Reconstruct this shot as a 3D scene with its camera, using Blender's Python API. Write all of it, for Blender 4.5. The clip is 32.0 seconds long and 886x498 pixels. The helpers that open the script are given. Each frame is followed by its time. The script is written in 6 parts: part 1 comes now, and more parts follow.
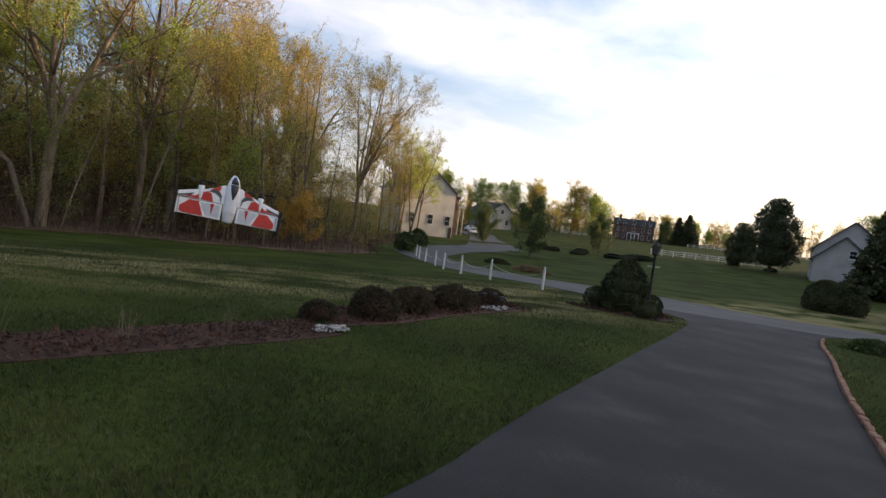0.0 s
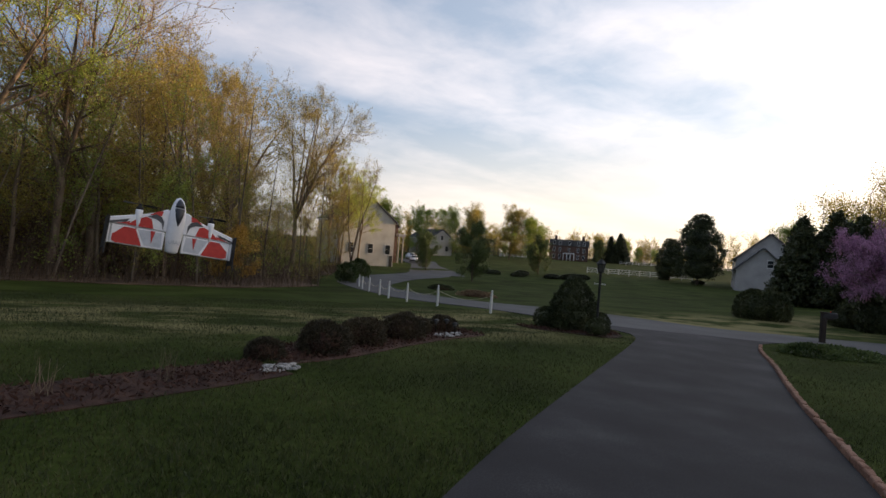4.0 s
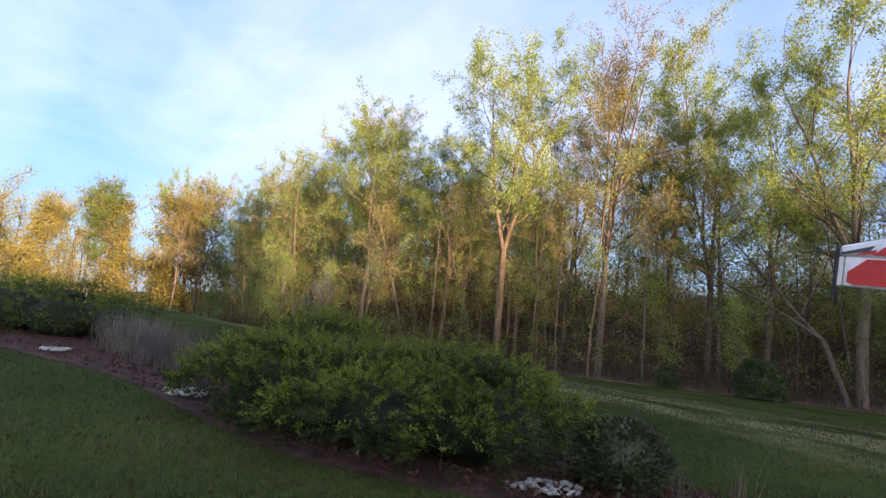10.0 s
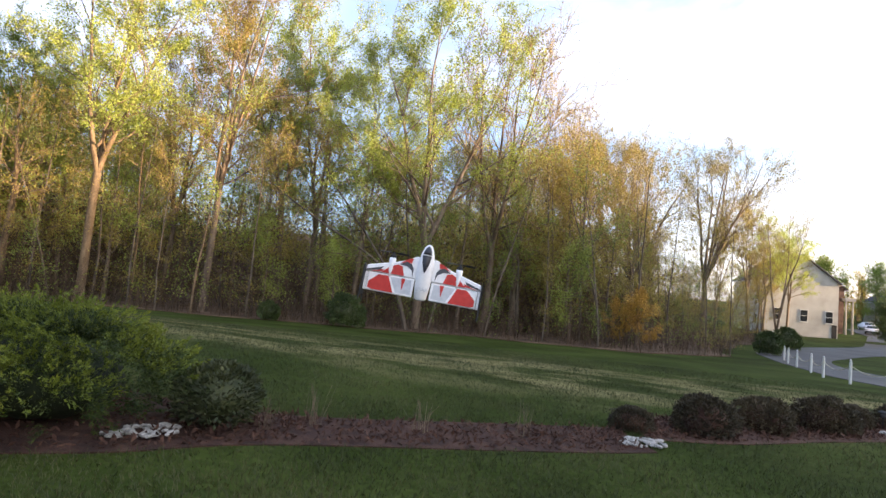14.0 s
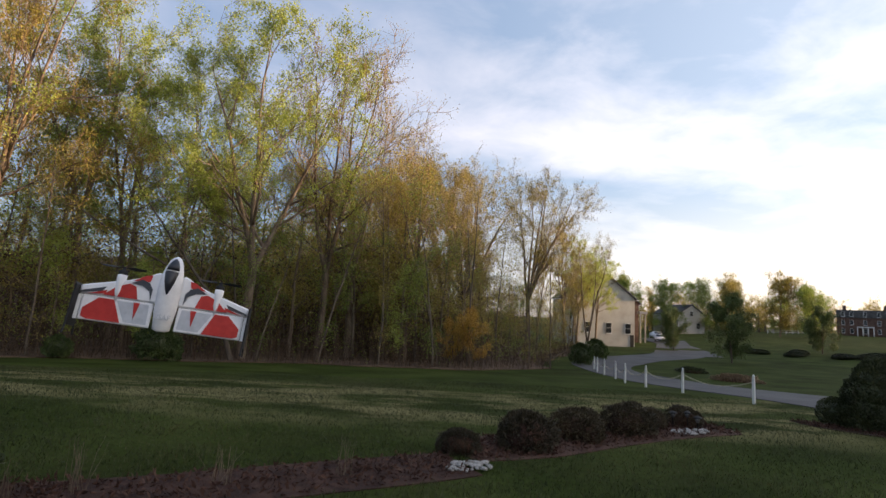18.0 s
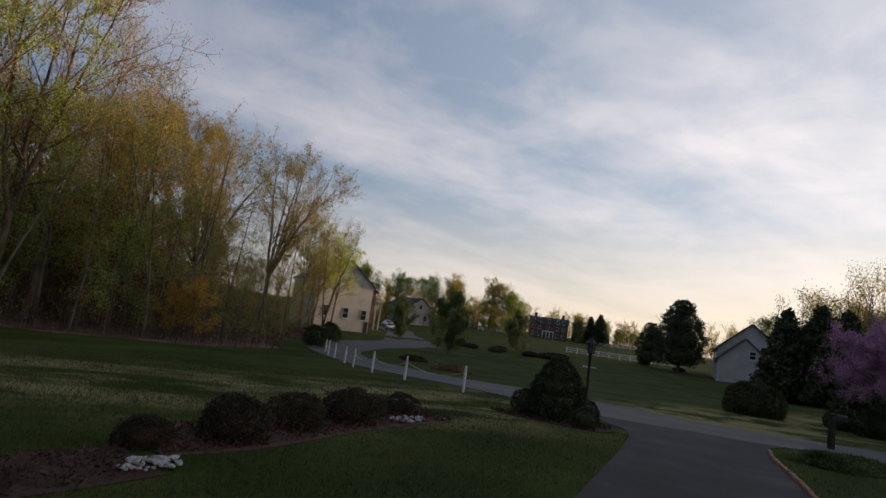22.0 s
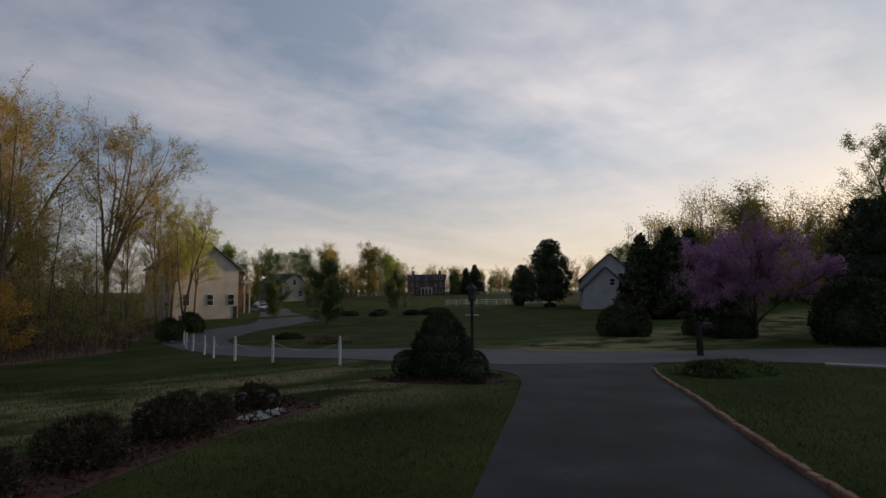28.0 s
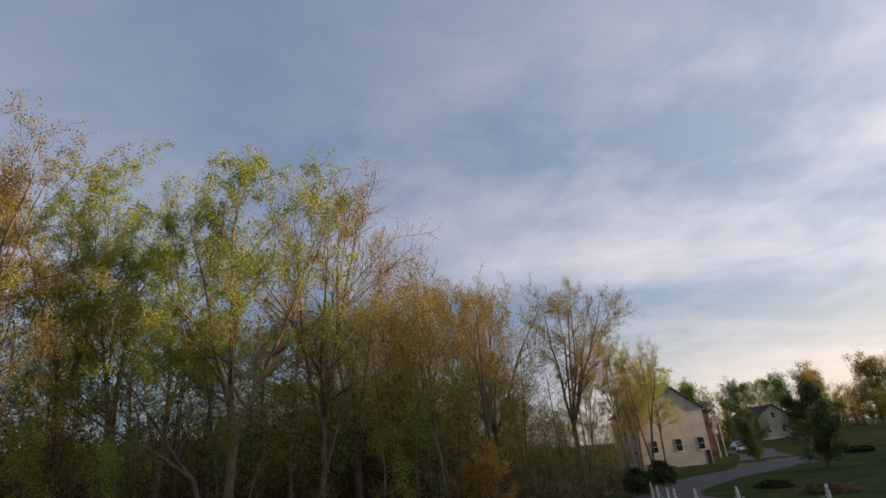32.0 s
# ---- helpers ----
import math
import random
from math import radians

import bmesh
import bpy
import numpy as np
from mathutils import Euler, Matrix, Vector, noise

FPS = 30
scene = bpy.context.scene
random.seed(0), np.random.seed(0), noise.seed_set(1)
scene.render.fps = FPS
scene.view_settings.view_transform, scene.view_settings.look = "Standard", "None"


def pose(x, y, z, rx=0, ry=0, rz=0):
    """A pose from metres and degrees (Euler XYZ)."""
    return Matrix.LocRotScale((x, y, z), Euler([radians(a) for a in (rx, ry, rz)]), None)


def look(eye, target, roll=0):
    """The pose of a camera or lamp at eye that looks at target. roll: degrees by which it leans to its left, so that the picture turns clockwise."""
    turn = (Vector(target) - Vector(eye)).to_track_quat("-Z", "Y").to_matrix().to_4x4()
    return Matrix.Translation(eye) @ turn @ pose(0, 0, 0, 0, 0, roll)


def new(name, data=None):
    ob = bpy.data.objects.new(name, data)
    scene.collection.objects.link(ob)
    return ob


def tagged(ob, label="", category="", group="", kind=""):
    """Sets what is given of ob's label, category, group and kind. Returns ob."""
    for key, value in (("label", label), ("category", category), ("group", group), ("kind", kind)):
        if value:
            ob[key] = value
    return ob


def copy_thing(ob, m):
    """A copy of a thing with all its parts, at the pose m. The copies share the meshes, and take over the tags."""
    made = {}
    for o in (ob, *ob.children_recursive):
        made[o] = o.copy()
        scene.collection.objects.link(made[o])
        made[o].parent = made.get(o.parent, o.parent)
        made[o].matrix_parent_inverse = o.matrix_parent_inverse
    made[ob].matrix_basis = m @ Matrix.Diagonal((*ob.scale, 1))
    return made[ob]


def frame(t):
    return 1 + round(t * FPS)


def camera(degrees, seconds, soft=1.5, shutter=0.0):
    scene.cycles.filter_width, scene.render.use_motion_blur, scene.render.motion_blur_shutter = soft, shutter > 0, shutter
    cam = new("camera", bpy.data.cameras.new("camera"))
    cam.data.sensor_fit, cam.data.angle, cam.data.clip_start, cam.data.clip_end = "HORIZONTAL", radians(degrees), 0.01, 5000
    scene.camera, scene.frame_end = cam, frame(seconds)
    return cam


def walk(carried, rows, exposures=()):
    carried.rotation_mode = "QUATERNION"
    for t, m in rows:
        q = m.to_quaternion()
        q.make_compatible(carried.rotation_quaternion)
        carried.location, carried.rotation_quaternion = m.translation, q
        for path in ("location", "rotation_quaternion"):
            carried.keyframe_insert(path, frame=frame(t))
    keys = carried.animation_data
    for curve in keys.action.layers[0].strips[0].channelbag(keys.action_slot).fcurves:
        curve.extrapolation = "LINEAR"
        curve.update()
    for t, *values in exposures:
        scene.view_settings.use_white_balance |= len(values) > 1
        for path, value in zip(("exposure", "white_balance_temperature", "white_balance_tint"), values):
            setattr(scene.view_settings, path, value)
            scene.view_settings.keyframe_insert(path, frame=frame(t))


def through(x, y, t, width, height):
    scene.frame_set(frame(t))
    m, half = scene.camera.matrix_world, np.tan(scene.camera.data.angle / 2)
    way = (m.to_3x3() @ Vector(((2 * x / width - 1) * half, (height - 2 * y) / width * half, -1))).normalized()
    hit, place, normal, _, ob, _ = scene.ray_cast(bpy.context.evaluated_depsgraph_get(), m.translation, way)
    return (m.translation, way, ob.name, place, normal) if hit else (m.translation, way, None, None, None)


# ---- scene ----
# the camera and its walk
cam = camera(77.5, 32.0)
PATH = [
    (0, pose(-1.761, -2.481, 1.780, 87.06, -7.12, -26.05)),
    (0.5, pose(-1.776, -2.452, 1.771, 87.59, -8.02, -31.72)),
    (1, pose(-1.764, -2.433, 1.775, 86.60, -7.29, -38.19)),
    (1.5, pose(-1.749, -2.421, 1.786, 86.45, -7.03, -45.35)),
    (2, pose(-1.730, -2.412, 1.784, 85.33, -9.53, -51.54)),
    (2.5, pose(-1.718, -2.392, 1.783, 84.99, -8.45, -49.59)),
    (3, pose(-1.757, -2.386, 1.786, 86.51, -6.42, -45.92)),
    (3.5, pose(-1.792, -2.306, 1.762, 88.60, -5.21, -38.53)),
    (5.5, pose(-1.739, -1.411, 1.635, 92.63, -1.38, -20.10)),
    (6, pose(-1.645, -1.240, 1.636, 91.07, 0.30, -14.83)),
    (6.5, pose(-1.583, -1.108, 1.630, 95.66, 1.15, -7.26)),
    (7, pose(-1.447, -1.030, 1.669, 96.53, 2.60, 9.05)),
    (7.5, pose(-1.347, -1.049, 1.713, 97.09, 2.42, 21.93)),
    (8, pose(-1.432, -1.087, 1.638, 97.71, -0.04, 29.88)),
    (8.5, pose(-1.472, -1.119, 1.547, 98.91, -0.49, 34.86)),
    (9, pose(-1.467, -1.138, 1.527, 99.74, -0.70, 39.59)),
    (9.5, pose(-1.437, -1.205, 1.491, 102.52, -2.38, 43.21)),
    (10, pose(-1.382, -1.253, 1.495, 97.80, -3.99, 47.59)),
    (10.5, pose(-1.345, -1.328, 1.486, 99.40, -4.42, 52.45)),
    (11, pose(-1.360, -1.465, 1.490, 98.87, -4.16, 48.86)),
    (11.5, pose(-1.359, -1.538, 1.497, 99.37, -4.25, 40.86)),
    (12, pose(-1.100, -1.592, 1.597, 97.92, -4.43, 30.47)),
    (12.5, pose(-0.984, -1.702, 1.676, 98.28, -3.66, 17.90)),
    (13, pose(-1.010, -1.706, 1.680, 96.41, -3.19, 17.62)),
    (13.5, pose(-0.998, -1.752, 1.690, 95.28, -3.14, 17.63)),
    (14, pose(-1.066, -1.822, 1.702, 93.87, -4.70, 8.61)),
    (14.5, pose(-1.087, -1.837, 1.734, 92.16, -4.46, -2.32)),
    (15, pose(-1.055, -1.818, 1.669, 94.24, -3.40, -7.50)),
    (15.5, pose(-0.960, -1.770, 1.684, 94.60, -2.29, -8.03)),
    (17.5, pose(-0.949, -1.446, 1.716, 95.03, -3.22, -9.22)),
    (18, pose(-0.877, -1.373, 1.716, 97.31, -2.85, -7.94)),
    (18.5, pose(-0.908, -1.323, 1.709, 99.19, -2.82, -12.09)),
    (19, pose(-0.961, -1.281, 1.713, 99.09, -4.43, -17.31)),
    (19.5, pose(-0.991, -1.263, 1.712, 98.81, -4.18, -22.55)),
    (20, pose(-1.006, -1.219, 1.707, 96.85, -4.55, -25.37)),
    (20.5, pose(-1.014, -1.148, 1.697, 95.88, -5.91, -29.29)),
    (21, pose(-0.898, -1.075, 1.695, 95.40, -4.69, -30.27)),
    (21.5, pose(-0.699, -0.905, 1.683, 95.88, -4.99, -32.50)),
    (22, pose(-0.546, -0.653, 1.673, 98.10, -8.22, -34.57)),
    (22.5, pose(-0.295, -0.376, 1.645, 98.62, -9.72, -36.21)),
    (23, pose(-0.068, -0.112, 1.657, 99.14, -6.52, -35.74)),
    (23.5, pose(0.115, 0.164, 1.661, 97.01, -5.59, -33.78)),
    (24, pose(0.224, 0.313, 1.670, 96.97, -4.63, -33.42)),
    (24.5, pose(0.195, 0.363, 1.663, 96.55, -4.18, -33.83)),
    (26.5, pose(0.287, 0.319, 1.637, 96.15, -3.21, -40.94)),
    (27, pose(0.415, 0.367, 1.616, 96.17, 0.19, -43.29)),
    (27.5, pose(0.591, 0.523, 1.613, 95.44, 1.33, -46.17)),
    (28, pose(0.866, 0.636, 1.596, 95.18, 0.47, -46.84)),
    (28.5, pose(1.151, 0.743, 1.605, 94.85, 0.54, -47.20)),
    (29, pose(1.384, 0.877, 1.601, 95.51, 0.77, -47.40)),
    (29.5, pose(1.641, 0.952, 1.582, 96.29, -1.75, -44.37)),
    (30, pose(1.859, 1.059, 1.579, 97.46, 2.12, -38.34)),
    (30.5, pose(1.982, 1.219, 1.579, 99.44, 2.39, -32.67)),
    (31, pose(2.112, 1.174, 1.604, 102.25, 3.23, -21.13)),
    (31.5, pose(2.177, 1.176, 1.599, 107.32, 5.25, -11.60)),
    (32, pose(2.182, 1.209, 1.581, 111.59, 4.80, -1.41)),
]
walk(cam, PATH, ((0,1.5,6700,12),(1,1.15,6700,12),(2,0.9,6700,12),(3.5,1.0,6700,12),(6,1.45,6800,14),(7,1.8,6600,13),(8,2.15,5900,14),(9,2.1,5750,16),(11,1.8,5700,16),(12,1.95,5900,15),(13,2.2,5900,14),(14,2.4,6300,12),(15,2.0,6700,14),(17.5,1.5,6600,12),(18,1.45,6600,12),(19,1.0,6700,12),(20,0.75,6650,12),(21,0.6,6600,12),(22,0.5,6550,12),(23,0.33,6550,12),(24,0.45,6550,12),(26.5,0.4,6550,12),(28,0.2,6550,12),(30,0.25,6600,12),(32,0.75,6600,14)))

# world: clear evening sky with streaks of cloud, and one low warm sun in the west
SUN_AZ, SUN_EL = 97.0, 4.8        # degrees, clockwise from +y, and above the horizon
world = bpy.data.worlds.new("evening_sky")
scene.world = world
world.use_nodes = True
wn, wl = world.node_tree.nodes, world.node_tree.links
wn.clear()


def wnode(kind, **inputs):
    n = wn.new(kind)
    for k, v in inputs.items():
        n.inputs[k].default_value = v
    return n


sky = wn.new("ShaderNodeTexSky")
sky.sky_type, sky.sun_disc = "NISHITA", False
sky.sun_elevation, sky.sun_rotation = radians(SUN_EL), radians(SUN_AZ)
sky.air_density, sky.dust_density, sky.ozone_density = 1.0, 1.2, 2.0
coord = wn.new("ShaderNodeTexCoord")
split = wn.new("ShaderNodeSeparateXYZ")
wl.new(coord.outputs["Generated"], split.inputs[0])


def wmath(op, a, b=None, clamp=False):
    n = wn.new("ShaderNodeMath")
    n.operation, n.use_clamp = op, clamp
    for i, v in enumerate((a, b)):
        if v is None:
            continue
        if isinstance(v, (int, float)):
            n.inputs[i].default_value = v
        else:
            wl.new(v, n.inputs[i])
    return n.outputs[0]


# the cloud sheet: directions laid on a flat layer overhead, so that streaks close up towards the horizon
lift = wmath("MAXIMUM", wmath("ADD", split.outputs[2], 0.10), 0.03)
u, v = wmath("DIVIDE", split.outputs[0], lift), wmath("DIVIDE", split.outputs[1], lift)
flat = wn.new("ShaderNodeCombineXYZ")
wl.new(u, flat.inputs[0]), wl.new(v, flat.inputs[1])
turn = wn.new("ShaderNodeMapping")
turn.inputs["Rotation"].default_value = (0, 0, radians(38))
turn.inputs["Scale"].default_value = (0.36, 1.0, 1.0)
wl.new(flat.outputs[0], turn.inputs[0])
streak = wnode("ShaderNodeTexNoise", Scale=0.62, Detail=5.0, Roughness=0.46, Distortion=0.35)
puff = wnode("ShaderNodeTexNoise", Scale=2.6, Detail=5.0, Roughness=0.6, Distortion=0.3)
wl.new(turn.outputs[0], streak.inputs["Vector"]), wl.new(flat.outputs[0], puff.inputs["Vector"])
cover = wmath("ADD", wmath("MULTIPLY", streak.outputs["Fac"], 0.82), wmath("MULTIPLY", puff.outputs["Fac"], 0.18))
ramp = wn.new("ShaderNodeValToRGB")
ramp.color_ramp.elements[0].position, ramp.color_ramp.elements[1].position = 0.42, 0.61
wl.new(cover, ramp.inputs[0])
# clouds glow towards the west, and stay grey-lilac away from it
west = wn.new("ShaderNodeVectorMath")
west.operation = "DOT_PRODUCT"
west.inputs[1].default_value = (math.sin(radians(SUN_AZ)), math.cos(radians(SUN_AZ)), 0.0)
wl.new(coord.outputs["Generated"], west.inputs[0])
glow = wmath("POWER", wmath("MAXIMUM", wmath("ADD", wmath("MULTIPLY", west.outputs["Value"], 0.72), 0.28), 0.0), 1.4)
cloud = wn.new("ShaderNodeMix")
cloud.data_type = "RGBA"
cloud.inputs["A"].default_value, cloud.inputs["B"].default_value = (5.0, 4.6, 4.7, 1), (9.4, 8.5, 8.1, 1)
wl.new(glow, cloud.inputs["Factor"])
blend = wn.new("ShaderNodeMix")
blend.data_type = "RGBA"
# the sheet thins out overhead
thin = wn.new("ShaderNodeMapRange")
thin.inputs["From Min"].default_value, thin.inputs["From Max"].default_value = 0.45, 0.85
thin.inputs["To Min"].default_value, thin.inputs["To Max"].default_value = 0.86, 0.2
wl.new(split.outputs[2], thin.inputs["Value"])
# and towards the north, away from the sun
north = wn.new("ShaderNodeMapRange")
north.inputs["From Min"].default_value, north.inputs["From Max"].default_value = -0.35, 0.35
north.inputs["To Min"].default_value, north.inputs["To Max"].default_value = 0.42, 1.0
wl.new(west.outputs["Value"], north.inputs["Value"])
# and low over the horizon, where clear pale sky shows between the streaks
low_gap = wn.new("ShaderNodeMapRange")
low_gap.interpolation_type = "SMOOTHSTEP"
low_gap.inputs["From Min"].default_value, low_gap.inputs["From Max"].default_value = 0.05, 0.36
low_gap.inputs["To Min"].default_value, low_gap.inputs["To Max"].default_value = 0.35, 1.0
wl.new(split.outputs[2], low_gap.inputs["Value"])
wl.new(wmath("MULTIPLY", wmath("MULTIPLY", wmath("MULTIPLY", ramp.outputs[0], thin.outputs[0]), north.outputs[0]), low_gap.outputs[0]), blend.inputs["Factor"])
# a thin pale veil lies over the whole sky
veil = wn.new("ShaderNodeMix")
veil.data_type = "RGBA"
veil.inputs["Factor"].default_value = 0.5
veiled = wn.new("ShaderNodeMix")
veiled.data_type = "RGBA"
veiled.inputs["A"].default_value, veiled.inputs["B"].default_value = (1.2, 1.9, 3.2, 1), (6.2, 6.7, 7.5, 1)
wl.new(glow, veiled.inputs["Factor"])
wl.new(sky.outputs[0], veil.inputs["A"]), wl.new(veiled.outputs["Result"], veil.inputs["B"])
wl.new(veil.outputs["Result"], blend.inputs["A"])
wl.new(cloud.outputs["Result"], blend.inputs["B"])
# warm haze low over the horizon on the sunset side
haze = wn.new("ShaderNodeMix")
haze.data_type = "RGBA"
haze.inputs["B"].default_value = (10.2, 7.6, 4.6, 1)
low_band = wn.new("ShaderNodeMapRange")
low_band.inputs["From Min"].default_value, low_band.inputs["From Max"].default_value = 0.0, 0.24
low_band.inputs["To Min"].default_value, low_band.inputs["To Max"].default_value = 0.62, 0.0
wl.new(split.outputs[2], low_band.inputs["Value"])
wl.new(wmath("MULTIPLY", low_band.outputs[0], glow), haze.inputs["Factor"])
wl.new(blend.outputs["Result"], haze.inputs["A"])
bg = wnode("ShaderNodeBackground", Strength=0.10)
wl.new(haze.outputs["Result"], bg.inputs[0])
out = wn.new("ShaderNodeOutputWorld")
wl.new(bg.outputs[0], out.inputs[0])

sun = new("sun", bpy.data.lights.new("sun", "SUN"))
sun.data.energy, sun.data.angle, sun.data.color = 4.6, radians(0.6), (1.0, 0.70, 0.42)
sx, sy = math.sin(radians(SUN_AZ)), math.cos(radians(SUN_AZ))
sun.matrix_basis = look((sx * 50, sy * 50, 50 * math.tan(radians(SUN_EL))), (0, 0, 0))

# ---- materials ----
def material(name, stops, rough=0.8, scale=6.0, detail=6.0, fine=60.0, bump=0.3, depth=0.02, metal=0.0, each=0.0, spec=0.3, axis=(1, 1, 1), through=0.0):
    """A surface of mottled colour: stops from dark to light over a coarse and a fine noise, with relief; each: how far single pieces differ; through: light let through, for leaves."""
    m = bpy.data.materials.new(name)
    m.use_nodes = True
    n, l = m.node_tree.nodes, m.node_tree.links
    p = n["Principled BSDF"]
    p.inputs["Roughness"].default_value, p.inputs["Metallic"].default_value = rough, metal
    p.inputs["Specular IOR Level"].default_value = spec
    c = n.new("ShaderNodeTexCoord")
    mp = n.new("ShaderNodeMapping")
    mp.inputs["Scale"].default_value = axis
    l.new(c.outputs["Object"], mp.inputs[0])
    a, b = n.new("ShaderNodeTexNoise"), n.new("ShaderNodeTexNoise")
    a.inputs["Scale"].default_value, a.inputs["Detail"].default_value = scale, detail
    b.inputs["Scale"].default_value, b.inputs["Detail"].default_value = fine, 4.0
    l.new(mp.outputs[0], a.inputs["Vector"]), l.new(mp.outputs[0], b.inputs["Vector"])
    mix = n.new("ShaderNodeMath")
    mix.operation = "MULTIPLY_ADD"
    mix.inputs[1].default_value = 0.4
    l.new(b.outputs["Fac"], mix.inputs[0])
    half = n.new("ShaderNodeMath")
    half.operation = "MULTIPLY"
    half.inputs[1].default_value = 0.6
    l.new(a.outputs["Fac"], half.inputs[0]), l.new(half.outputs[0], mix.inputs[2])
    value = mix.outputs[0]
    if each:
        info = n.new("ShaderNodeObjectInfo")
        isle = n.new("ShaderNodeNewGeometry")
        s = n.new("ShaderNodeMath")
        s.operation = "ADD"
        l.new(info.outputs["Random"], s.inputs[0]), l.new(isle.outputs["Random Per Island"], s.inputs[1])
        w = n.new("ShaderNodeMath")
        w.operation, w.inputs[1].default_value, w.inputs[2].default_value = "MULTIPLY_ADD", each, -each
        l.new(s.outputs[0], w.inputs[0])
        t = n.new("ShaderNodeMath")
        t.operation = "ADD"
        l.new(w.outputs[0], t.inputs[0]), l.new(value, t.inputs[1])
        value = t.outputs[0]
    r = n.new("ShaderNodeValToRGB")
    r.color_ramp.elements[0].position, r.color_ramp.elements[1].position = 0.36, 0.64
    while len(r.color_ramp.elements) < len(stops):
        r.color_ramp.elements.new(0.5)
    for i, (e, s) in enumerate(zip(r.color_ramp.elements, stops)):
        e.position, e.color = 0.36 + 0.28 * i / max(1, len(stops) - 1), (*s, 1)
    l.new(value, r.inputs[0]), l.new(r.outputs[0], p.inputs["Base Color"])
    if bump:
        k = n.new("ShaderNodeBump")
        k.inputs["Strength"].default_value, k.inputs["Distance"].default_value = bump, depth
        l.new(mix.outputs[0], k.inputs["Height"]), l.new(k.outputs[0], p.inputs["Normal"])
    if through:
        tr, ms = n.new("ShaderNodeBsdfTranslucent"), n.new("ShaderNodeMixShader")
        l.new(r.outputs[0], tr.inputs[0])
        ms.inputs[0].default_value = through
        l.new(p.outputs[0], ms.inputs[1]), l.new(tr.outputs[0], ms.inputs[2])
        l.new(ms.outputs[0], n["Material Output"].inputs[0])
    return m


BARK_GREY = material("grey_bark", [(0.07, 0.05, 0.035), (0.15, 0.11, 0.078), (0.23, 0.18, 0.13)], 0.9, 3, 6, 25, 0.7, 0.03, axis=(1, 1, 0.25), each=0.08)
BARK_PALE = material("pale_bark", [(0.08, 0.054, 0.032), (0.15, 0.105, 0.063), (0.23, 0.165, 0.10)], 0.85, 3, 6, 25, 0.5, 0.02, axis=(1, 1, 0.3), each=0.08)
BARK_DARK = material("dark_bark", [(0.05, 0.04, 0.03), (0.11, 0.085, 0.062), (0.17, 0.135, 0.1)], 0.9, 3, 6, 25, 0.7, 0.03, axis=(1, 1, 0.25), each=0.08)
TWIG_RUST = material("rust_twigs", [(0.13, 0.082, 0.05), (0.22, 0.148, 0.088), (0.31, 0.22, 0.135)], 0.9, 2, 3, 20, 0, each=0.15)
TWIG_GREY = material("grey_twigs", [(0.09, 0.066, 0.046), (0.16, 0.12, 0.083), (0.24, 0.185, 0.128)], 0.9, 2, 3, 20, 0, each=0.15)
LEAF_LIME = material("young_lime_leaves", [(0.16, 0.21, 0.035), (0.28, 0.335, 0.06), (0.40, 0.44, 0.10)], 0.6, 0.5, 3, 12, 0, each=0.16, through=0.45)
LEAF_GREEN = material("young_green_leaves", [(0.11, 0.16, 0.03), (0.20, 0.26, 0.05), (0.30, 0.35, 0.08)], 0.6, 0.5, 3, 12, 0, each=0.16, through=0.45)
LEAF_GOLD = material("gold_buds", [(0.17, 0.14, 0.03), (0.29, 0.235, 0.05), (0.40, 0.33, 0.085)], 0.6, 0.5, 3, 12, 0, each=0.16, through=0.4)
LEAF_ORANGE = material("orange_new_leaves", [(0.34, 0.18, 0.03), (0.48, 0.28, 0.05), (0.58, 0.38, 0.08)], 0.6, 0.6, 3, 12, 0, each=0.16, through=0.3)
LEAF_DARK = material("dark_evergreen_leaves", [(0.019, 0.025, 0.011), (0.042, 0.051, 0.020), (0.078, 0.085, 0.032)], 0.5, 1.2, 3, 20, 0, each=0.14)
LEAF_AZALEA = material("azalea_leaves", [(0.028, 0.023, 0.013), (0.055, 0.043, 0.024), (0.095, 0.072, 0.038)], 0.5, 2.0, 3, 30, 0, each=0.16)
LEAF_JUNIPER = material("juniper_sprays", [(0.018, 0.03, 0.005), (0.042, 0.06, 0.008), (0.09, 0.11, 0.014)], 0.6, 1.6, 4, 18, 0, each=0.2, through=0.15)
LEAF_JUNIPER_TIP = material("juniper_new_tips", [(0.085, 0.11, 0.011), (0.14, 0.165, 0.015), (0.20, 0.215, 0.021)], 0.6, 1.6, 4, 18, 0, each=0.16, through=0.2)
LEAF_PINK = material("redbud_blossom", [(0.31, 0.15, 0.26), (0.46, 0.25, 0.39), (0.60, 0.38, 0.53)], 0.7, 0.8, 3, 15, 0, each=0.16, through=0.3)
LEAF_GREY = material("grey_dry_stems", [(0.07, 0.058, 0.048), (0.125, 0.105, 0.088), (0.19, 0.165, 0.14)], 0.9, 2.0, 3, 15, 0, each=0.14)
GRASS_BLADE = material("grass_blades", [(0.017, 0.024, 0.005), (0.034, 0.044, 0.011), (0.085, 0.085, 0.028)], 0.6, 0.4, 4, 9, 0, each=0.14, through=0.2)
BRUSH = material("brushwood", [(0.035, 0.022, 0.013), (0.075, 0.048, 0.029), (0.14, 0.092, 0.055)], 0.9, 0.7, 4, 9, 0, each=0.2)
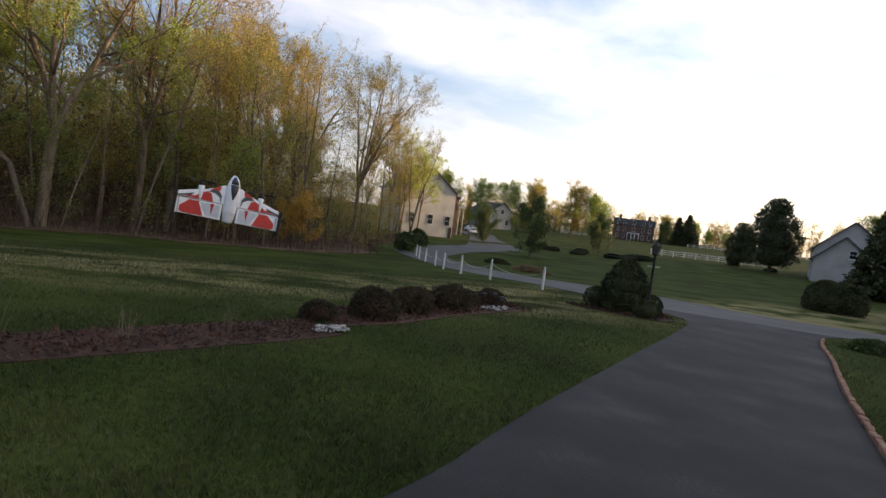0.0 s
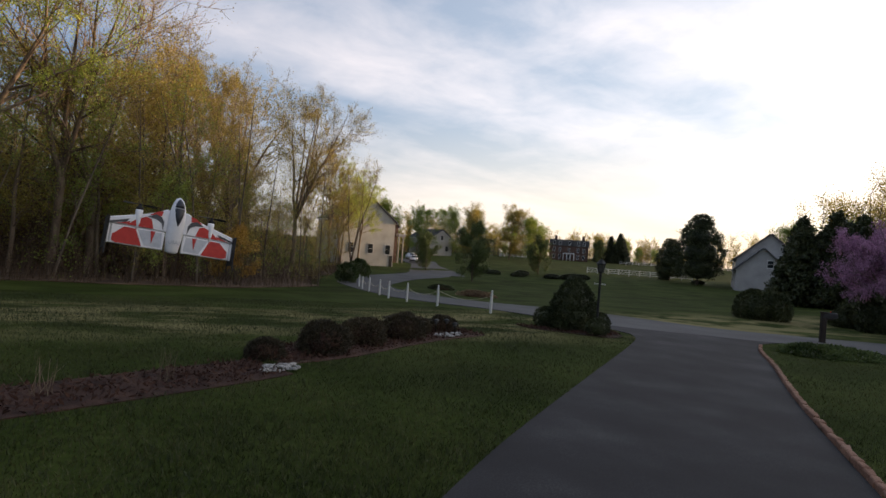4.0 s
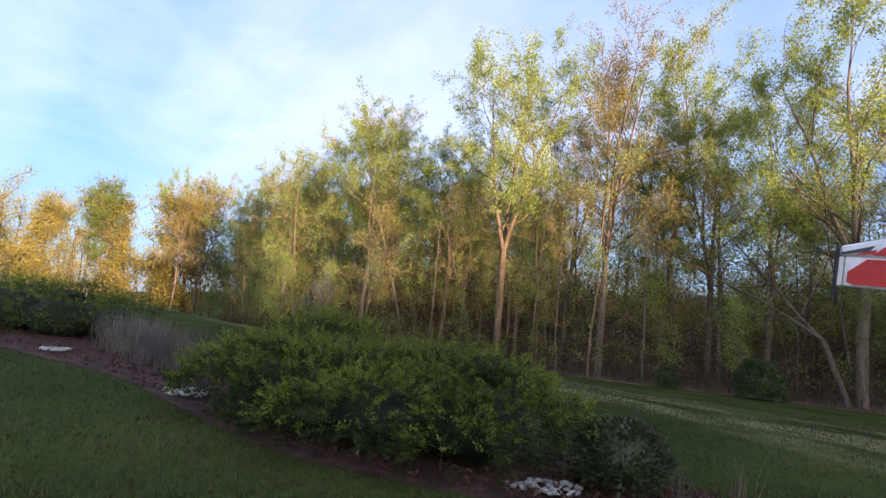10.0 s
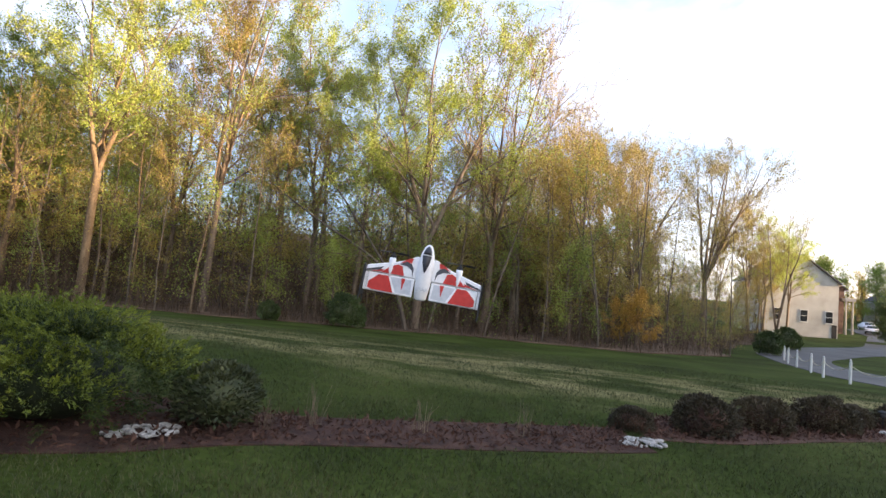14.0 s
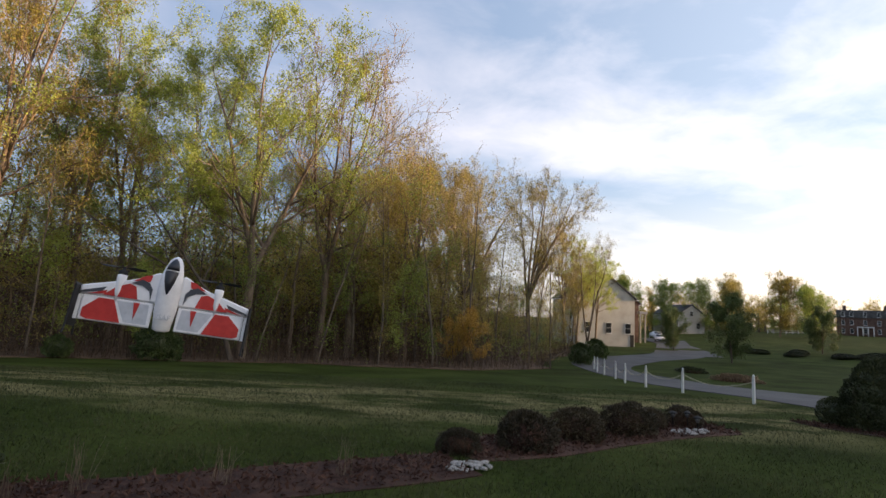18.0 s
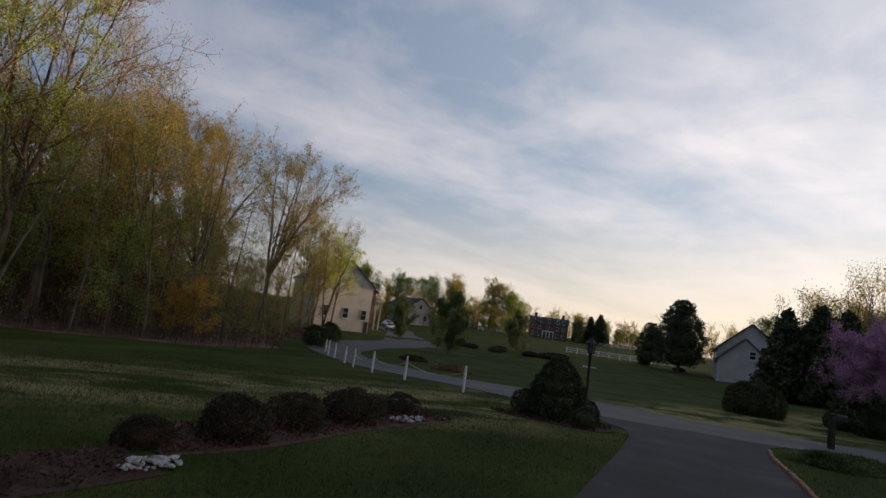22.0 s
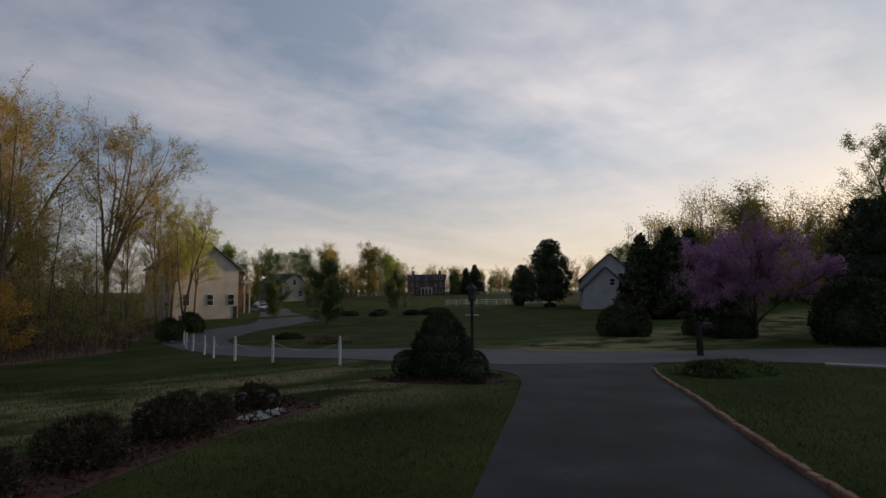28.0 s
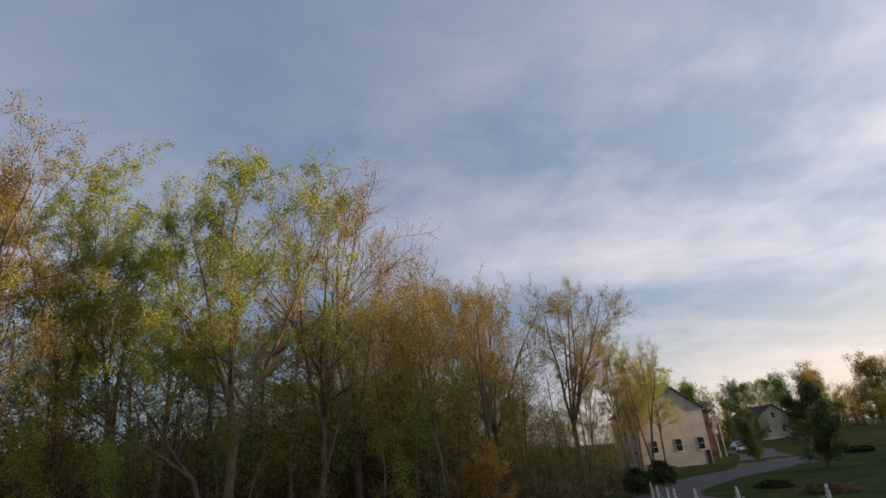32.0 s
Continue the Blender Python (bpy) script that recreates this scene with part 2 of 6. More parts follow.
ASPHALT = material("worn_asphalt", [(0.022, 0.020, 0.021), (0.026, 0.024, 0.025), (0.031, 0.029, 0.030), (0.040, 0.038, 0.039), (0.060, 0.057, 0.056)], 0.88, 0.8, 10, 70, 0.5, 0.006, spec=0.2)
ROAD = material("grey_road", [(0.04, 0.038, 0.04), (0.06, 0.058, 0.06), (0.09, 0.087, 0.087)], 0.8, 0.4, 8, 60, 0.3, 0.006)
CONCRETE = material("pale_concrete", [(0.16, 0.155, 0.145), (0.23, 0.22, 0.205), (0.30, 0.285, 0.265)], 0.85, 0.9, 7, 60, 0.3, 0.005)
BRICK = material("terracotta_edging", [(0.17, 0.085, 0.055), (0.28, 0.15, 0.10), (0.38, 0.24, 0.17)], 0.9, 5, 6, 60, 0.5, 0.008, each=0.14)
MULCH = material("bark_mulch", [(0.024, 0.011, 0.008), (0.052, 0.024, 0.016), (0.09, 0.046, 0.031)], 0.95, 6, 8, 70, 0.9, 0.03, each=0.16)
STONE_WHITE = material("white_pebbles", [(0.10, 0.09, 0.08), (0.21, 0.195, 0.175), (0.38, 0.36, 0.33)], 0.8, 9, 4, 60, 0.3, 0.004, each=0.16)
PAINT_WHITE = material("white_paint", [(0.46, 0.46, 0.44), (0.6, 0.6, 0.58), (0.68, 0.68, 0.66)], 0.5, 2, 5, 40, 0.1, 0.003)
PAINT_BLACK = material("black_metal", [(0.012, 0.012, 0.013), (0.022, 0.022, 0.023), (0.035, 0.034, 0.033)], 0.6, 8, 4, 60, 0.15, 0.002, spec=0.2)
SIDING = material("cream_siding", [(0.31, 0.295, 0.26), (0.38, 0.365, 0.325), (0.44, 0.42, 0.38)], 0.75, 0.6, 5, 20, 0.15, 0.004)
SIDING_GREY = material("grey_siding", [(0.28, 0.275, 0.27), (0.36, 0.35, 0.34), (0.42, 0.41, 0.4)], 0.75, 0.6, 5, 20, 0.15, 0.004)
WALL_BRICK = material("dark_red_brickwork", [(0.06, 0.036, 0.028), (0.10, 0.06, 0.046), (0.15, 0.095, 0.075)], 0.9, 1.5, 6, 30, 0.5, 0.01)
ROOF = material("charcoal_shingles", [(0.04, 0.04, 0.043), (0.075, 0.073, 0.075), (0.11, 0.108, 0.108)], 0.9, 2, 6, 30, 0.4, 0.01)
GLASS_DARK = material("dark_window_glass", [(0.015, 0.017, 0.02), (0.025, 0.028, 0.032), (0.04, 0.043, 0.048)], 0.08, 0.5, 2, 5, 0, spec=0.6)
TIMBER = material("weathered_timber", [(0.10, 0.075, 0.055), (0.19, 0.145, 0.105), (0.28, 0.225, 0.17)], 0.85, 3, 6, 40, 0.4, 0.006, axis=(1, 1, 0.2))
LEAF_DARKER = material("spring_maple_leaves", [(0.035, 0.055, 0.018), (0.075, 0.105, 0.032), (0.13, 0.165, 0.05)], 0.6, 0.8, 3, 15, 0, each=0.14, through=0.2)
LEAF_WHITE = material("white_blossom", [(0.2, 0.18, 0.16), (0.3, 0.28, 0.26), (0.42, 0.4, 0.37)], 0.7, 0.8, 3, 15, 0, each=0.14, through=0.2)
FOAM_WHITE = material("white_foam", [(0.66, 0.66, 0.67), (0.74, 0.74, 0.75), (0.8, 0.8, 0.8)], 0.45, 6, 4, 60, 0.05, 0.001)
FOAM_RED = material("red_decal", [(0.34, 0.016, 0.012), (0.42, 0.024, 0.017), (0.5, 0.035, 0.026)], 0.4, 6, 4, 60, 0.03, 0.001)
FOAM_GREY = material("pale_grey_decal", [(0.38, 0.40, 0.43), (0.46, 0.48, 0.51), (0.52, 0.54, 0.57)], 0.4, 6, 4, 60, 0.03, 0.001)
FOAM_BLACK = material("black_decal", [(0.012, 0.013, 0.018), (0.02, 0.022, 0.03), (0.032, 0.034, 0.045)], 0.3, 6, 4, 60, 0.03, 0.001, spec=0.5)
CAR_PAINT = material("silver_car_paint", [(0.45, 0.46, 0.48), (0.55, 0.56, 0.58), (0.62, 0.63, 0.65)], 0.25, 3, 4, 60, 0.02, 0.001, spec=0.6)
ROPE = material("yellowed_rope", [(0.34, 0.30, 0.20), (0.46, 0.42, 0.30), (0.56, 0.52, 0.4)], 0.8, 20, 4, 90, 0.3, 0.002)
LAMP_GLASS = material("frosted_lamp_glass", [(0.10, 0.10, 0.10), (0.16, 0.16, 0.16), (0.3, 0.3, 0.29)], 0.1, 5, 3, 40, 0, spec=0.6, through=0.5)

WOOD_DARK = material("dark_stained_wood", [(0.014, 0.010, 0.008), (0.028, 0.021, 0.016), (0.05, 0.038, 0.03)], 0.85, 3, 6, 40, 0.4, 0.006, axis=(1, 1, 0.2))

# ---- mesh tools ----
def ss(a, b, v):
    k = np.clip((v - a) / (b - a), 0, 1)
    return k * k * (3 - 2 * k)


def ground_z(x, y):
    """The lie of the land: level by the drive, rising to one side and in the distance, dipping towards the wood."""
    x, y = np.asarray(x, float), np.asarray(y, float)
    d = np.hypot(x, y)
    rise = 0.052 * np.clip(-x, 0, 45) * np.exp(-(np.maximum(y, 0) / 14) ** 2)
    far = 0.026 * np.clip(d - 95, 0, 250) * ss(-60, -20, x)
    dip = 0.05 * np.clip(y - 8.5, 0, 16) + 0.025 * np.clip(y - 24.5, 0, 20)
    # added rise behind the wood, blocks bright sky in the gaps between trunks
    hill = 10.0 * ss(44, 90, y) * (1 - ss(-8, 22, x))
    return hill - 0.016 * np.clip(x, 0, 30) * (1 - ss(9, 18, y)) + rise - dip * (1 - ss(40, 80, x)) + far


def gz(x, y):
    return float(ground_z(x, y))


def mesh_of(name, verts, faces, mats, index=None, smooth=False):
    me = bpy.data.meshes.new(name)
    if isinstance(verts, np.ndarray) and isinstance(faces, np.ndarray):
        nv, nf, k = len(verts), len(faces), faces.shape[1]
        me.vertices.add(nv)
        me.vertices.foreach_set("co", np.ascontiguousarray(verts, np.float32).ravel())
        me.loops.add(nf * k)
        me.loops.foreach_set("vertex_index", np.ascontiguousarray(faces, np.int32).ravel())
        me.polygons.add(nf)
        me.polygons.foreach_set("loop_start", np.arange(0, nf * k, k, dtype=np.int32))
        me.update(calc_edges=True)
    else:
        me.from_pydata([tuple(v) for v in verts], [], [tuple(f) for f in faces])
    for m in (mats if isinstance(mats, (list, tuple)) else [mats]):
        me.materials.append(m)
    if index is not None:
        me.polygons.foreach_set("material_index", np.asarray(index, np.int32))
    me.polygons.foreach_set("use_smooth", np.full(len(me.polygons), smooth, bool))
    me.update()
    return me


def thing(name, label, category, at=(0, 0, 0), turn=0.0, group="", kind=""):
    ob = new(name)
    ob.matrix_basis = pose(*at, 0, 0, turn)
    return tagged(ob, label, category, group, kind)


def part(name, data, parent, label="", m=None, kind=""):
    """One mesh object under a thing or a part. data: a mesh, or a bmesh with its material."""
    ob = new(name, data)
    ob.parent = parent
    if m is not None:
        ob.matrix_basis = m
    return tagged(ob, label, kind=kind)


def bm_mesh(name, bm, mat, bevel=0.0, segments=1, smooth=False):
    if bevel:
        bmesh.ops.bevel(bm, geom=[e for e in bm.edges if e.calc_face_angle(0) > 0.5], offset=bevel, segments=segments, affect="EDGES", clamp_overlap=True)
    me = bpy.data.meshes.new(name)
    bm.to_mesh(me)
    bm.free()
    for k in (mat if isinstance(mat, (list, tuple)) else [mat]):
        me.materials.append(k)
    if smooth:
        me.polygons.foreach_set("use_smooth", np.ones(len(me.polygons), bool))
    return me


def box(name, lo, hi, mat, bevel=0.0):
    bm = bmesh.new()
    size = [max(b - a, 1e-4) for a, b in zip(lo, hi)]
    mid = [(a + b) / 2 for a, b in zip(lo, hi)]
    bmesh.ops.create_cube(bm, size=1, matrix=Matrix.Translation(mid) @ Matrix.Diagonal((*size, 1)))
    return bm_mesh(name, bm, mat, bevel)


def lathe(name, profile, mat, sides=16, smooth=True):
    """A turned shape about z from (radius, height) pairs."""
    verts, faces = [], []
    for r, z in profile:
        for i in range(sides):
            a = 2 * math.pi * i / sides
            verts.append((r * math.cos(a), r * math.sin(a), z))
    for j in range(len(profile) - 1):
        for i in range(sides):
            a, b = j * sides + i, j * sides + (i + 1) % sides
            faces.append((a, b, b + sides, a + sides))
    faces.append(tuple(reversed(range(sides))))
    faces.append(tuple(range((len(profile) - 1) * sides, len(profile) * sides)))
    return mesh_of(name, verts, faces, mat, smooth=smooth)


def prism(name, outline, z0, z1, mat, bevel=0.0):
    """An outline in x, y drawn up from z0 to z1."""
    bm = bmesh.new()
    f = bm.faces.new([bm.verts.new((x, y, z0)) for x, y in outline])
    r = bmesh.ops.extrude_face_region(bm, geom=[f])
    bmesh.ops.translate(bm, verts=[e for e in r["geom"] if isinstance(e, bmesh.types.BMVert)], vec=(0, 0, z1 - z0))
    bmesh.ops.recalc_face_normals(bm, faces=bm.faces)
    return bm_mesh(name, bm, mat, bevel)


def tubes(segs, sides):
    """Tapered tubes from rows p0 (3), r0, p1 (3), r1: vertices and quads."""
    s = np.asarray(segs, float).reshape(-1, 8)
    p0, r0, p1, r1 = s[:, :3], s[:, 3], s[:, 4:7], s[:, 7]
    d = p1 - p0
    d /= np.maximum(np.linalg.norm(d, axis=1), 1e-6)[:, None]
    ref = np.where(np.abs(d[:, 2:3]) > 0.9, [[1.0, 0, 0]], [[0, 0, 1.0]])
    a = np.cross(d, ref)
    a /= np.linalg.norm(a, axis=1)[:, None]
    b = np.cross(d, a)
    ang = np.arange(sides) * 2 * np.pi / sides
    ring = a[:, None, :] * np.cos(ang)[None, :, None] + b[:, None, :] * np.sin(ang)[None, :, None]
    v = np.concatenate([p0[:, None] + ring * r0[:, None, None], p1[:, None] + ring * r1[:, None, None]], 1).reshape(-1, 3)
    i = np.arange(sides)
    j = (i + 1) % sides
    q = np.stack([i, j, j + sides, i + sides], 1)
    f = (q[None] + (np.arange(len(s)) * 2 * sides)[:, None, None]).reshape(-1, 4)
    return v, f


def blades(points, size, rng, up=0.0, long=1.6, spread=0.35):
    """Small pointed leaves, one at each point, turned every way: vertices and quads."""
    n = len(points)
    d = rng.normal(size=(n, 3))
    d[:, 2] += up
    d /= np.linalg.norm(d, axis=1)[:, None]
    e = rng.normal(size=(n, 3))
    e -= d * (e * d).sum(1)[:, None]
    e /= np.linalg.norm(e, axis=1)[:, None]
    k = size * rng.uniform(1 - spread, 1 + spread, n)[:, None]
    c = points
    v = np.stack([c, c + d * k * long * 0.5 + e * k * 0.45, c + d * k * long, c + d * k * long * 0.5 - e * k * 0.45], 1).reshape(-1, 3)
    return v, np.arange(n * 4).reshape(-1, 4)

# ---- trees ----
def limb(rng, p, d, length, r0, r1, steps, wander, lift, segs):
    """A wandering limb; adds its tubes to segs and returns its points and directions."""
    pts, dirs = [p], [d]
    for i in range(steps):
        d = d + rng.normal(size=3) * wander + np.array([0, 0, lift])
        d = d / np.linalg.norm(d)
        q = p + d * length / steps
        a, b = r0 + (r1 - r0) * i / steps, r0 + (r1 - r0) * (i + 1) / steps
        segs.append((*p, a, *q, b))
        p = q
        pts.append(p), dirs.append(d)
    return pts, dirs


def side_way(rng, d, angle):
    e = rng.normal(size=3)
    e -= d * e.dot(d)
    e /= np.linalg.norm(e)
    w = d * math.cos(angle) + e * math.sin(angle)
    return w / np.linalg.norm(w)


def tree_meshes(name, seed, height, r0, bark, twig, leaf, first=0.35, boughs=14, spread=0.30, angle=0.7, leaves=7, leaf_size=0.16, fork=0, lean=0.0, twigs=5, low_twigs=0, twig_r=0.009, flare=(0.16, 0.42), scatter=0.17, fork_at=(0.16, 0.3)):
    """Trunk, branch and leaf meshes of one tree, its foot at the origin."""
    rng = np.random.default_rng(seed)
    heavy, fine, tips = [], [], []
    stems = []
    base = np.array([math.sin(lean), 0, math.cos(lean)])
    if fork:
        fk = height * rng.uniform(*fork_at)
        pts, dirs = limb(rng, np.zeros(3), base, fk, r0, r0 * 0.85, 3, 0.03, 0.0, heavy)
        for k in range(fork):
            w = side_way(rng, dirs[-1], rng.uniform(*flare))
            stems.append((*limb(rng, pts[-1], w, (height - fk) * rng.uniform(0.85, 1.0), r0 * 0.62, 0.025, 9, 0.06, 0.012, heavy), first))
    else:
        stems.append((*limb(rng, np.zeros(3), base, height, r0, 0.025, 12, 0.032, 0.012, heavy), first))
    for pts, dirs, lo in stems:
        n = max(4, boughs // max(1, fork))
        for k in range(n):
            f = lo + (1 - lo) * (k + rng.uniform(0, 0.9)) / n
            f = min(f, 0.97)
            i = f * (len(pts) - 1)
            j, w = int(i), i - int(i)
            p = pts[j] * (1 - w) + pts[min(j + 1, len(pts) - 1)] * w
            g = (f - lo) / (1 - lo)
            L = height * spread * (0.34 + 0.62 * math.sin(math.pi * (0.22 + 0.62 * g))) * rng.uniform(0.65, 1.2)
            rr = max(0.012, r0 * 0.42 * (1.05 - f) * rng.uniform(0.6, 1.0))
            bp, bd = limb(rng, p, side_way(rng, dirs[j], angle * (1.1 - 0.4 * g) * rng.uniform(0.7, 1.3)), L, rr, 0.012, 5, 0.14, 0.03, heavy)
            for m in range(5):
                g = 1 + (m * 0.85) % 4
                q = bp[min(5, int(g) + 1)]
                sp, sd = limb(rng, q, side_way(rng, bd[min(5, int(g) + 1)], rng.uniform(0.4, 0.95)), L * rng.uniform(0.28, 0.55), max(0.012, rr * 0.35), twig_r * 0.9, 3, 0.16, 0.08, fine)
                for t in range(twigs):
                    z = sp[1 + t % 3]
                    tp, td = limb(rng, z, side_way(rng, sd[1 + t % 3], rng.uniform(0.3, 0.9)), L * rng.uniform(0.12, 0.26), twig_r, twig_r * 0.6, 2, 0.2, 0.06, fine)
                    tips.extend((tp[1], tp[2]))
    for k in range(low_twigs):
        z = rng.uniform(0.08, max(first, 0.2)) * height
        j = int(z / height * (len(stems[0][0]) - 1))
        tp, td = limb(rng, stems[0][0][j], side_way(rng, np.array([0, 0, 1.0]), 1.2), rng.uniform(0.6, 1.8), 0.012, 0.005, 3, 0.25, 0.05, fine)
        tips.extend(tp[1:])
    v, f = tubes(heavy, 6)
    trunk = mesh_of(name + "_trunk", v, f, bark, smooth=True)
    v, f = tubes(fine, 3)
    twigmesh = mesh_of(name + "_twigs", v, f, twig)
    crown = None
    if leaves:
        c = np.repeat(np.array(tips), leaves, 0)
        c = c + rng.normal(size=c.shape) * (leaf_size * 0.8 + scatter)
        v, f = blades(c, leaf_size, rng)
        crown = mesh_of(name + "_leaves", v, f, leaf)
    return trunk, twigmesh, crown


def plant_tree(meshes, x, y, turn, size, label, group, name="tree", sink=0.1):
    t = thing(name, label, "tree", (x, y, gz(x, y) - sink), turn, group)
    t.scale = (size, size, size)
    part("trunk", meshes[0], t)
    part("twig_mass", meshes[1], t, kind="stuff")
    if meshes[2]:
        part("crown", meshes[2], t, kind="stuff")
    return t


TREES = {
    "lime": tree_meshes("lime", 11, 20, 0.26, BARK_PALE, TWIG_GREY, LEAF_LIME, 0.1, 33, 0.25, 0.85, 27, 0.076, fork=3, flare=(0.06, 0.36), fork_at=(0.36, 0.44), scatter=0.1),
    "lime_b": tree_meshes("lime_b", 61, 20, 0.24, BARK_GREY, TWIG_GREY, LEAF_LIME, 0.1, 32, 0.26, 0.85, 27, 0.076, fork=2, flare=(0.08, 0.3), fork_at=(0.36, 0.44), scatter=0.1),
    "green": tree_meshes("green", 12, 20, 0.26, BARK_GREY, TWIG_GREY, LEAF_GREEN, 0.1, 33, 0.26, 0.85, 27, 0.076, fork=3, flare=(0.06, 0.38), fork_at=(0.3, 0.4), scatter=0.1),
    "gold": tree_meshes("gold", 13, 20, 0.23, BARK_GREY, TWIG_RUST, LEAF_GOLD, 0.1, 36, 0.24, 0.75, 13, 0.068, fork=4, twig_r=0.012, flare=(0.06, 0.36), fork_at=(0.28, 0.36), scatter=0.1),
    "rust": tree_meshes("rust", 14, 20, 0.25, BARK_GREY, TWIG_RUST, LEAF_GOLD, 0.1, 36, 0.24, 0.7, 4, 0.055, twigs=9, fork=4, twig_r=0.014, flare=(0.06, 0.38), fork_at=(0.24, 0.3)),
    "rust_b": tree_meshes("rust_b", 64, 20, 0.28, BARK_GREY, TWIG_RUST, LEAF_GOLD, 0.2, 33, 0.24, 0.65, 4, 0.055, twigs=9, fork=3, twig_r=0.014),
    "fork": tree_meshes("fork", 15, 20, 0.30, BARK_GREY, TWIG_GREY, LEAF_LIME, 0.1, 36, 0.26, 0.85, 25, 0.076, fork=3, scatter=0.1),
    "vase": tree_meshes("vase", 16, 20, 0.28, BARK_GREY, TWIG_GREY, LEAF_GOLD, 0.25, 70, 0.17, 0.75, 7, 0.068, fork=7, twig_r=0.014, flare=(0.1, 0.46), fork_at=(0.24, 0.3), scatter=0.2),
    "vase_b": tree_meshes("vase_b", 76, 20, 0.28, BARK_GREY, TWIG_RUST, LEAF_GOLD, 0.15, 60, 0.2, 0.8, 11, 0.07, fork=6, twig_r=0.014, flare=(0.1, 0.5), fork_at=(0.22, 0.3), scatter=0.2),
    "slim_vase": tree_meshes("slim_vase", 78, 16, 0.2, BARK_GREY, TWIG_GREY, LEAF_GOLD, 0.42, 24, 0.2, 0.75, 9, 0.055, fork=3, twig_r=0.012, flare=(0.08, 0.26), fork_at=(0.06, 0.1), scatter=0.2),
    "broad": tree_meshes("broad", 77, 18, 0.30, BARK_DARK, TWIG_GREY, LEAF_GREEN, 0.12, 80, 0.19, 0.8, 20, 0.085, fork=6, twig_r=0.014, flare=(0.08, 0.38), fork_at=(0.2, 0.26), scatter=0.14),
    "pole": tree_meshes("pole", 17, 15, 0.10, BARK_PALE, TWIG_GREY, LEAF_LIME, 0.3, 11, 0.24, 0.9, 8, 0.09, low_twigs=12, twigs=3),
    "pole_dark": tree_meshes("pole_dark", 18, 14, 0.09, BARK_DARK, TWIG_RUST, LEAF_GOLD, 0.25, 11, 0.26, 0.9, 8, 0.075, low_twigs=12, twigs=3),
    "pole_bent": tree_meshes("pole_bent", 68, 14, 0.10, BARK_DARK, TWIG_GREY, LEAF_GREEN, 0.25, 11, 0.26, 0.9, 8, 0.085, low_twigs=12, twigs=3, lean=0.16),
    "lean": tree_meshes("lean", 19, 15, 0.15, BARK_DARK, TWIG_GREY, LEAF_GREEN, 0.1, 20, 0.3, 0.9, 6, 0.07, lean=0.3, twigs=4, fork=2, flare=(0.25, 0.6)),
    "sapling": tree_meshes("sapling", 20, 7, 0.06, BARK_GREY, TWIG_GREY, LEAF_LIME, 0.12, 10, 0.30, 0.9, 9, 0.09, twigs=3),
    "back_lime": tree_meshes("back_lime", 71, 15, 0.2, BARK_GREY, TWIG_GREY, LEAF_LIME, 0.2, 15, 0.30, 0.9, 12, 0.11, twigs=3),
    "back_green": tree_meshes("back_green", 72, 15, 0.2, BARK_DARK, TWIG_GREY, LEAF_GREEN, 0.2, 15, 0.30, 0.9, 12, 0.11, twigs=3),
    "back_gold": tree_meshes("back_gold", 73, 15, 0.2, BARK_GREY, TWIG_RUST, LEAF_GOLD, 0.2, 15, 0.30, 0.9, 12, 0.095, twigs=3),
    "full": tree_meshes("full", 21, 12, 0.2, BARK_GREY, TWIG_GREY, LEAF_GOLD, 0.06, 26, 0.42, 0.9, 15, 0.15, scatter=0.3),
    "full_green": tree_meshes("full_green", 31, 12, 0.2, BARK_GREY, TWIG_GREY, LEAF_GREEN, 0.06, 26, 0.42, 0.9, 14, 0.15, scatter=0.3),
    "maple": tree_meshes("maple", 22, 6, 0.10, BARK_DARK, TWIG_GREY, LEAF_DARKER, 0.08, 24, 0.40, 0.85, 18, 0.10, scatter=0.12),
    "redbud": tree_meshes("redbud", 24, 4.6, 0.12, BARK_DARK, TWIG_GREY, LEAF_PINK, 0.28, 60, 0.38, 0.8, 26, 0.042, fork=7, flare=(0.4, 0.75), fork_at=(0.14, 0.18), scatter=0.05, twig_r=0.006),
    "orange": tree_meshes("orange", 25, 3.6, 0.05, BARK_GREY, TWIG_RUST, LEAF_ORANGE, 0.15, 14, 0.4, 0.9, 12, 0.06, scatter=0.06),
    "blossom": tree_meshes("blossom", 26, 3.2, 0.05, BARK_GREY, TWIG_GREY, LEAF_WHITE, 0.15, 12, 0.5, 0.9, 3, 0.045, scatter=0.05),
}
TREE_LABEL = {
    "lime": "tall pale-barked tree with young lime leaves in the wood",
    "green": "tall grey-barked tree with fresh green leaves in the wood",
    "gold": "tall grey-barked tree with golden buds in the wood",
    "rust": "tall tree with rust-brown bare twigs in the wood",
    "fork": "tall forked tree with lime leaves at the wood's edge",
    "vase": "many-stemmed tall tree with thin budding crown",
    "lime_b": "tall grey-barked tree with young lime leaves in the wood",
    "rust_b": "tall forked tree with rust-brown bare twigs in the wood",
    "slim_vase": "slim three-stemmed tree with thin budding crown by the house",
    "vase_b": "many-stemmed tall tree with gold-budded crown",
    "pole_bent": "slim leaning dark-trunked tree in the wood",
    "back_lime": "mid-height tree with young lime leaves inside the wood",
    "back_green": "mid-height tree with fresh green leaves inside the wood",
    "back_gold": "mid-height tree with golden buds inside the wood",
    "pole": "slim pale-trunked tree in the shade of the wood",
    "pole_dark": "slim dark-trunked tree in the shade of the wood",
    "lean": "leaning dark-trunked tree in the wood",
    "sapling": "low young tree with lime leaves at the wood's edge",
}


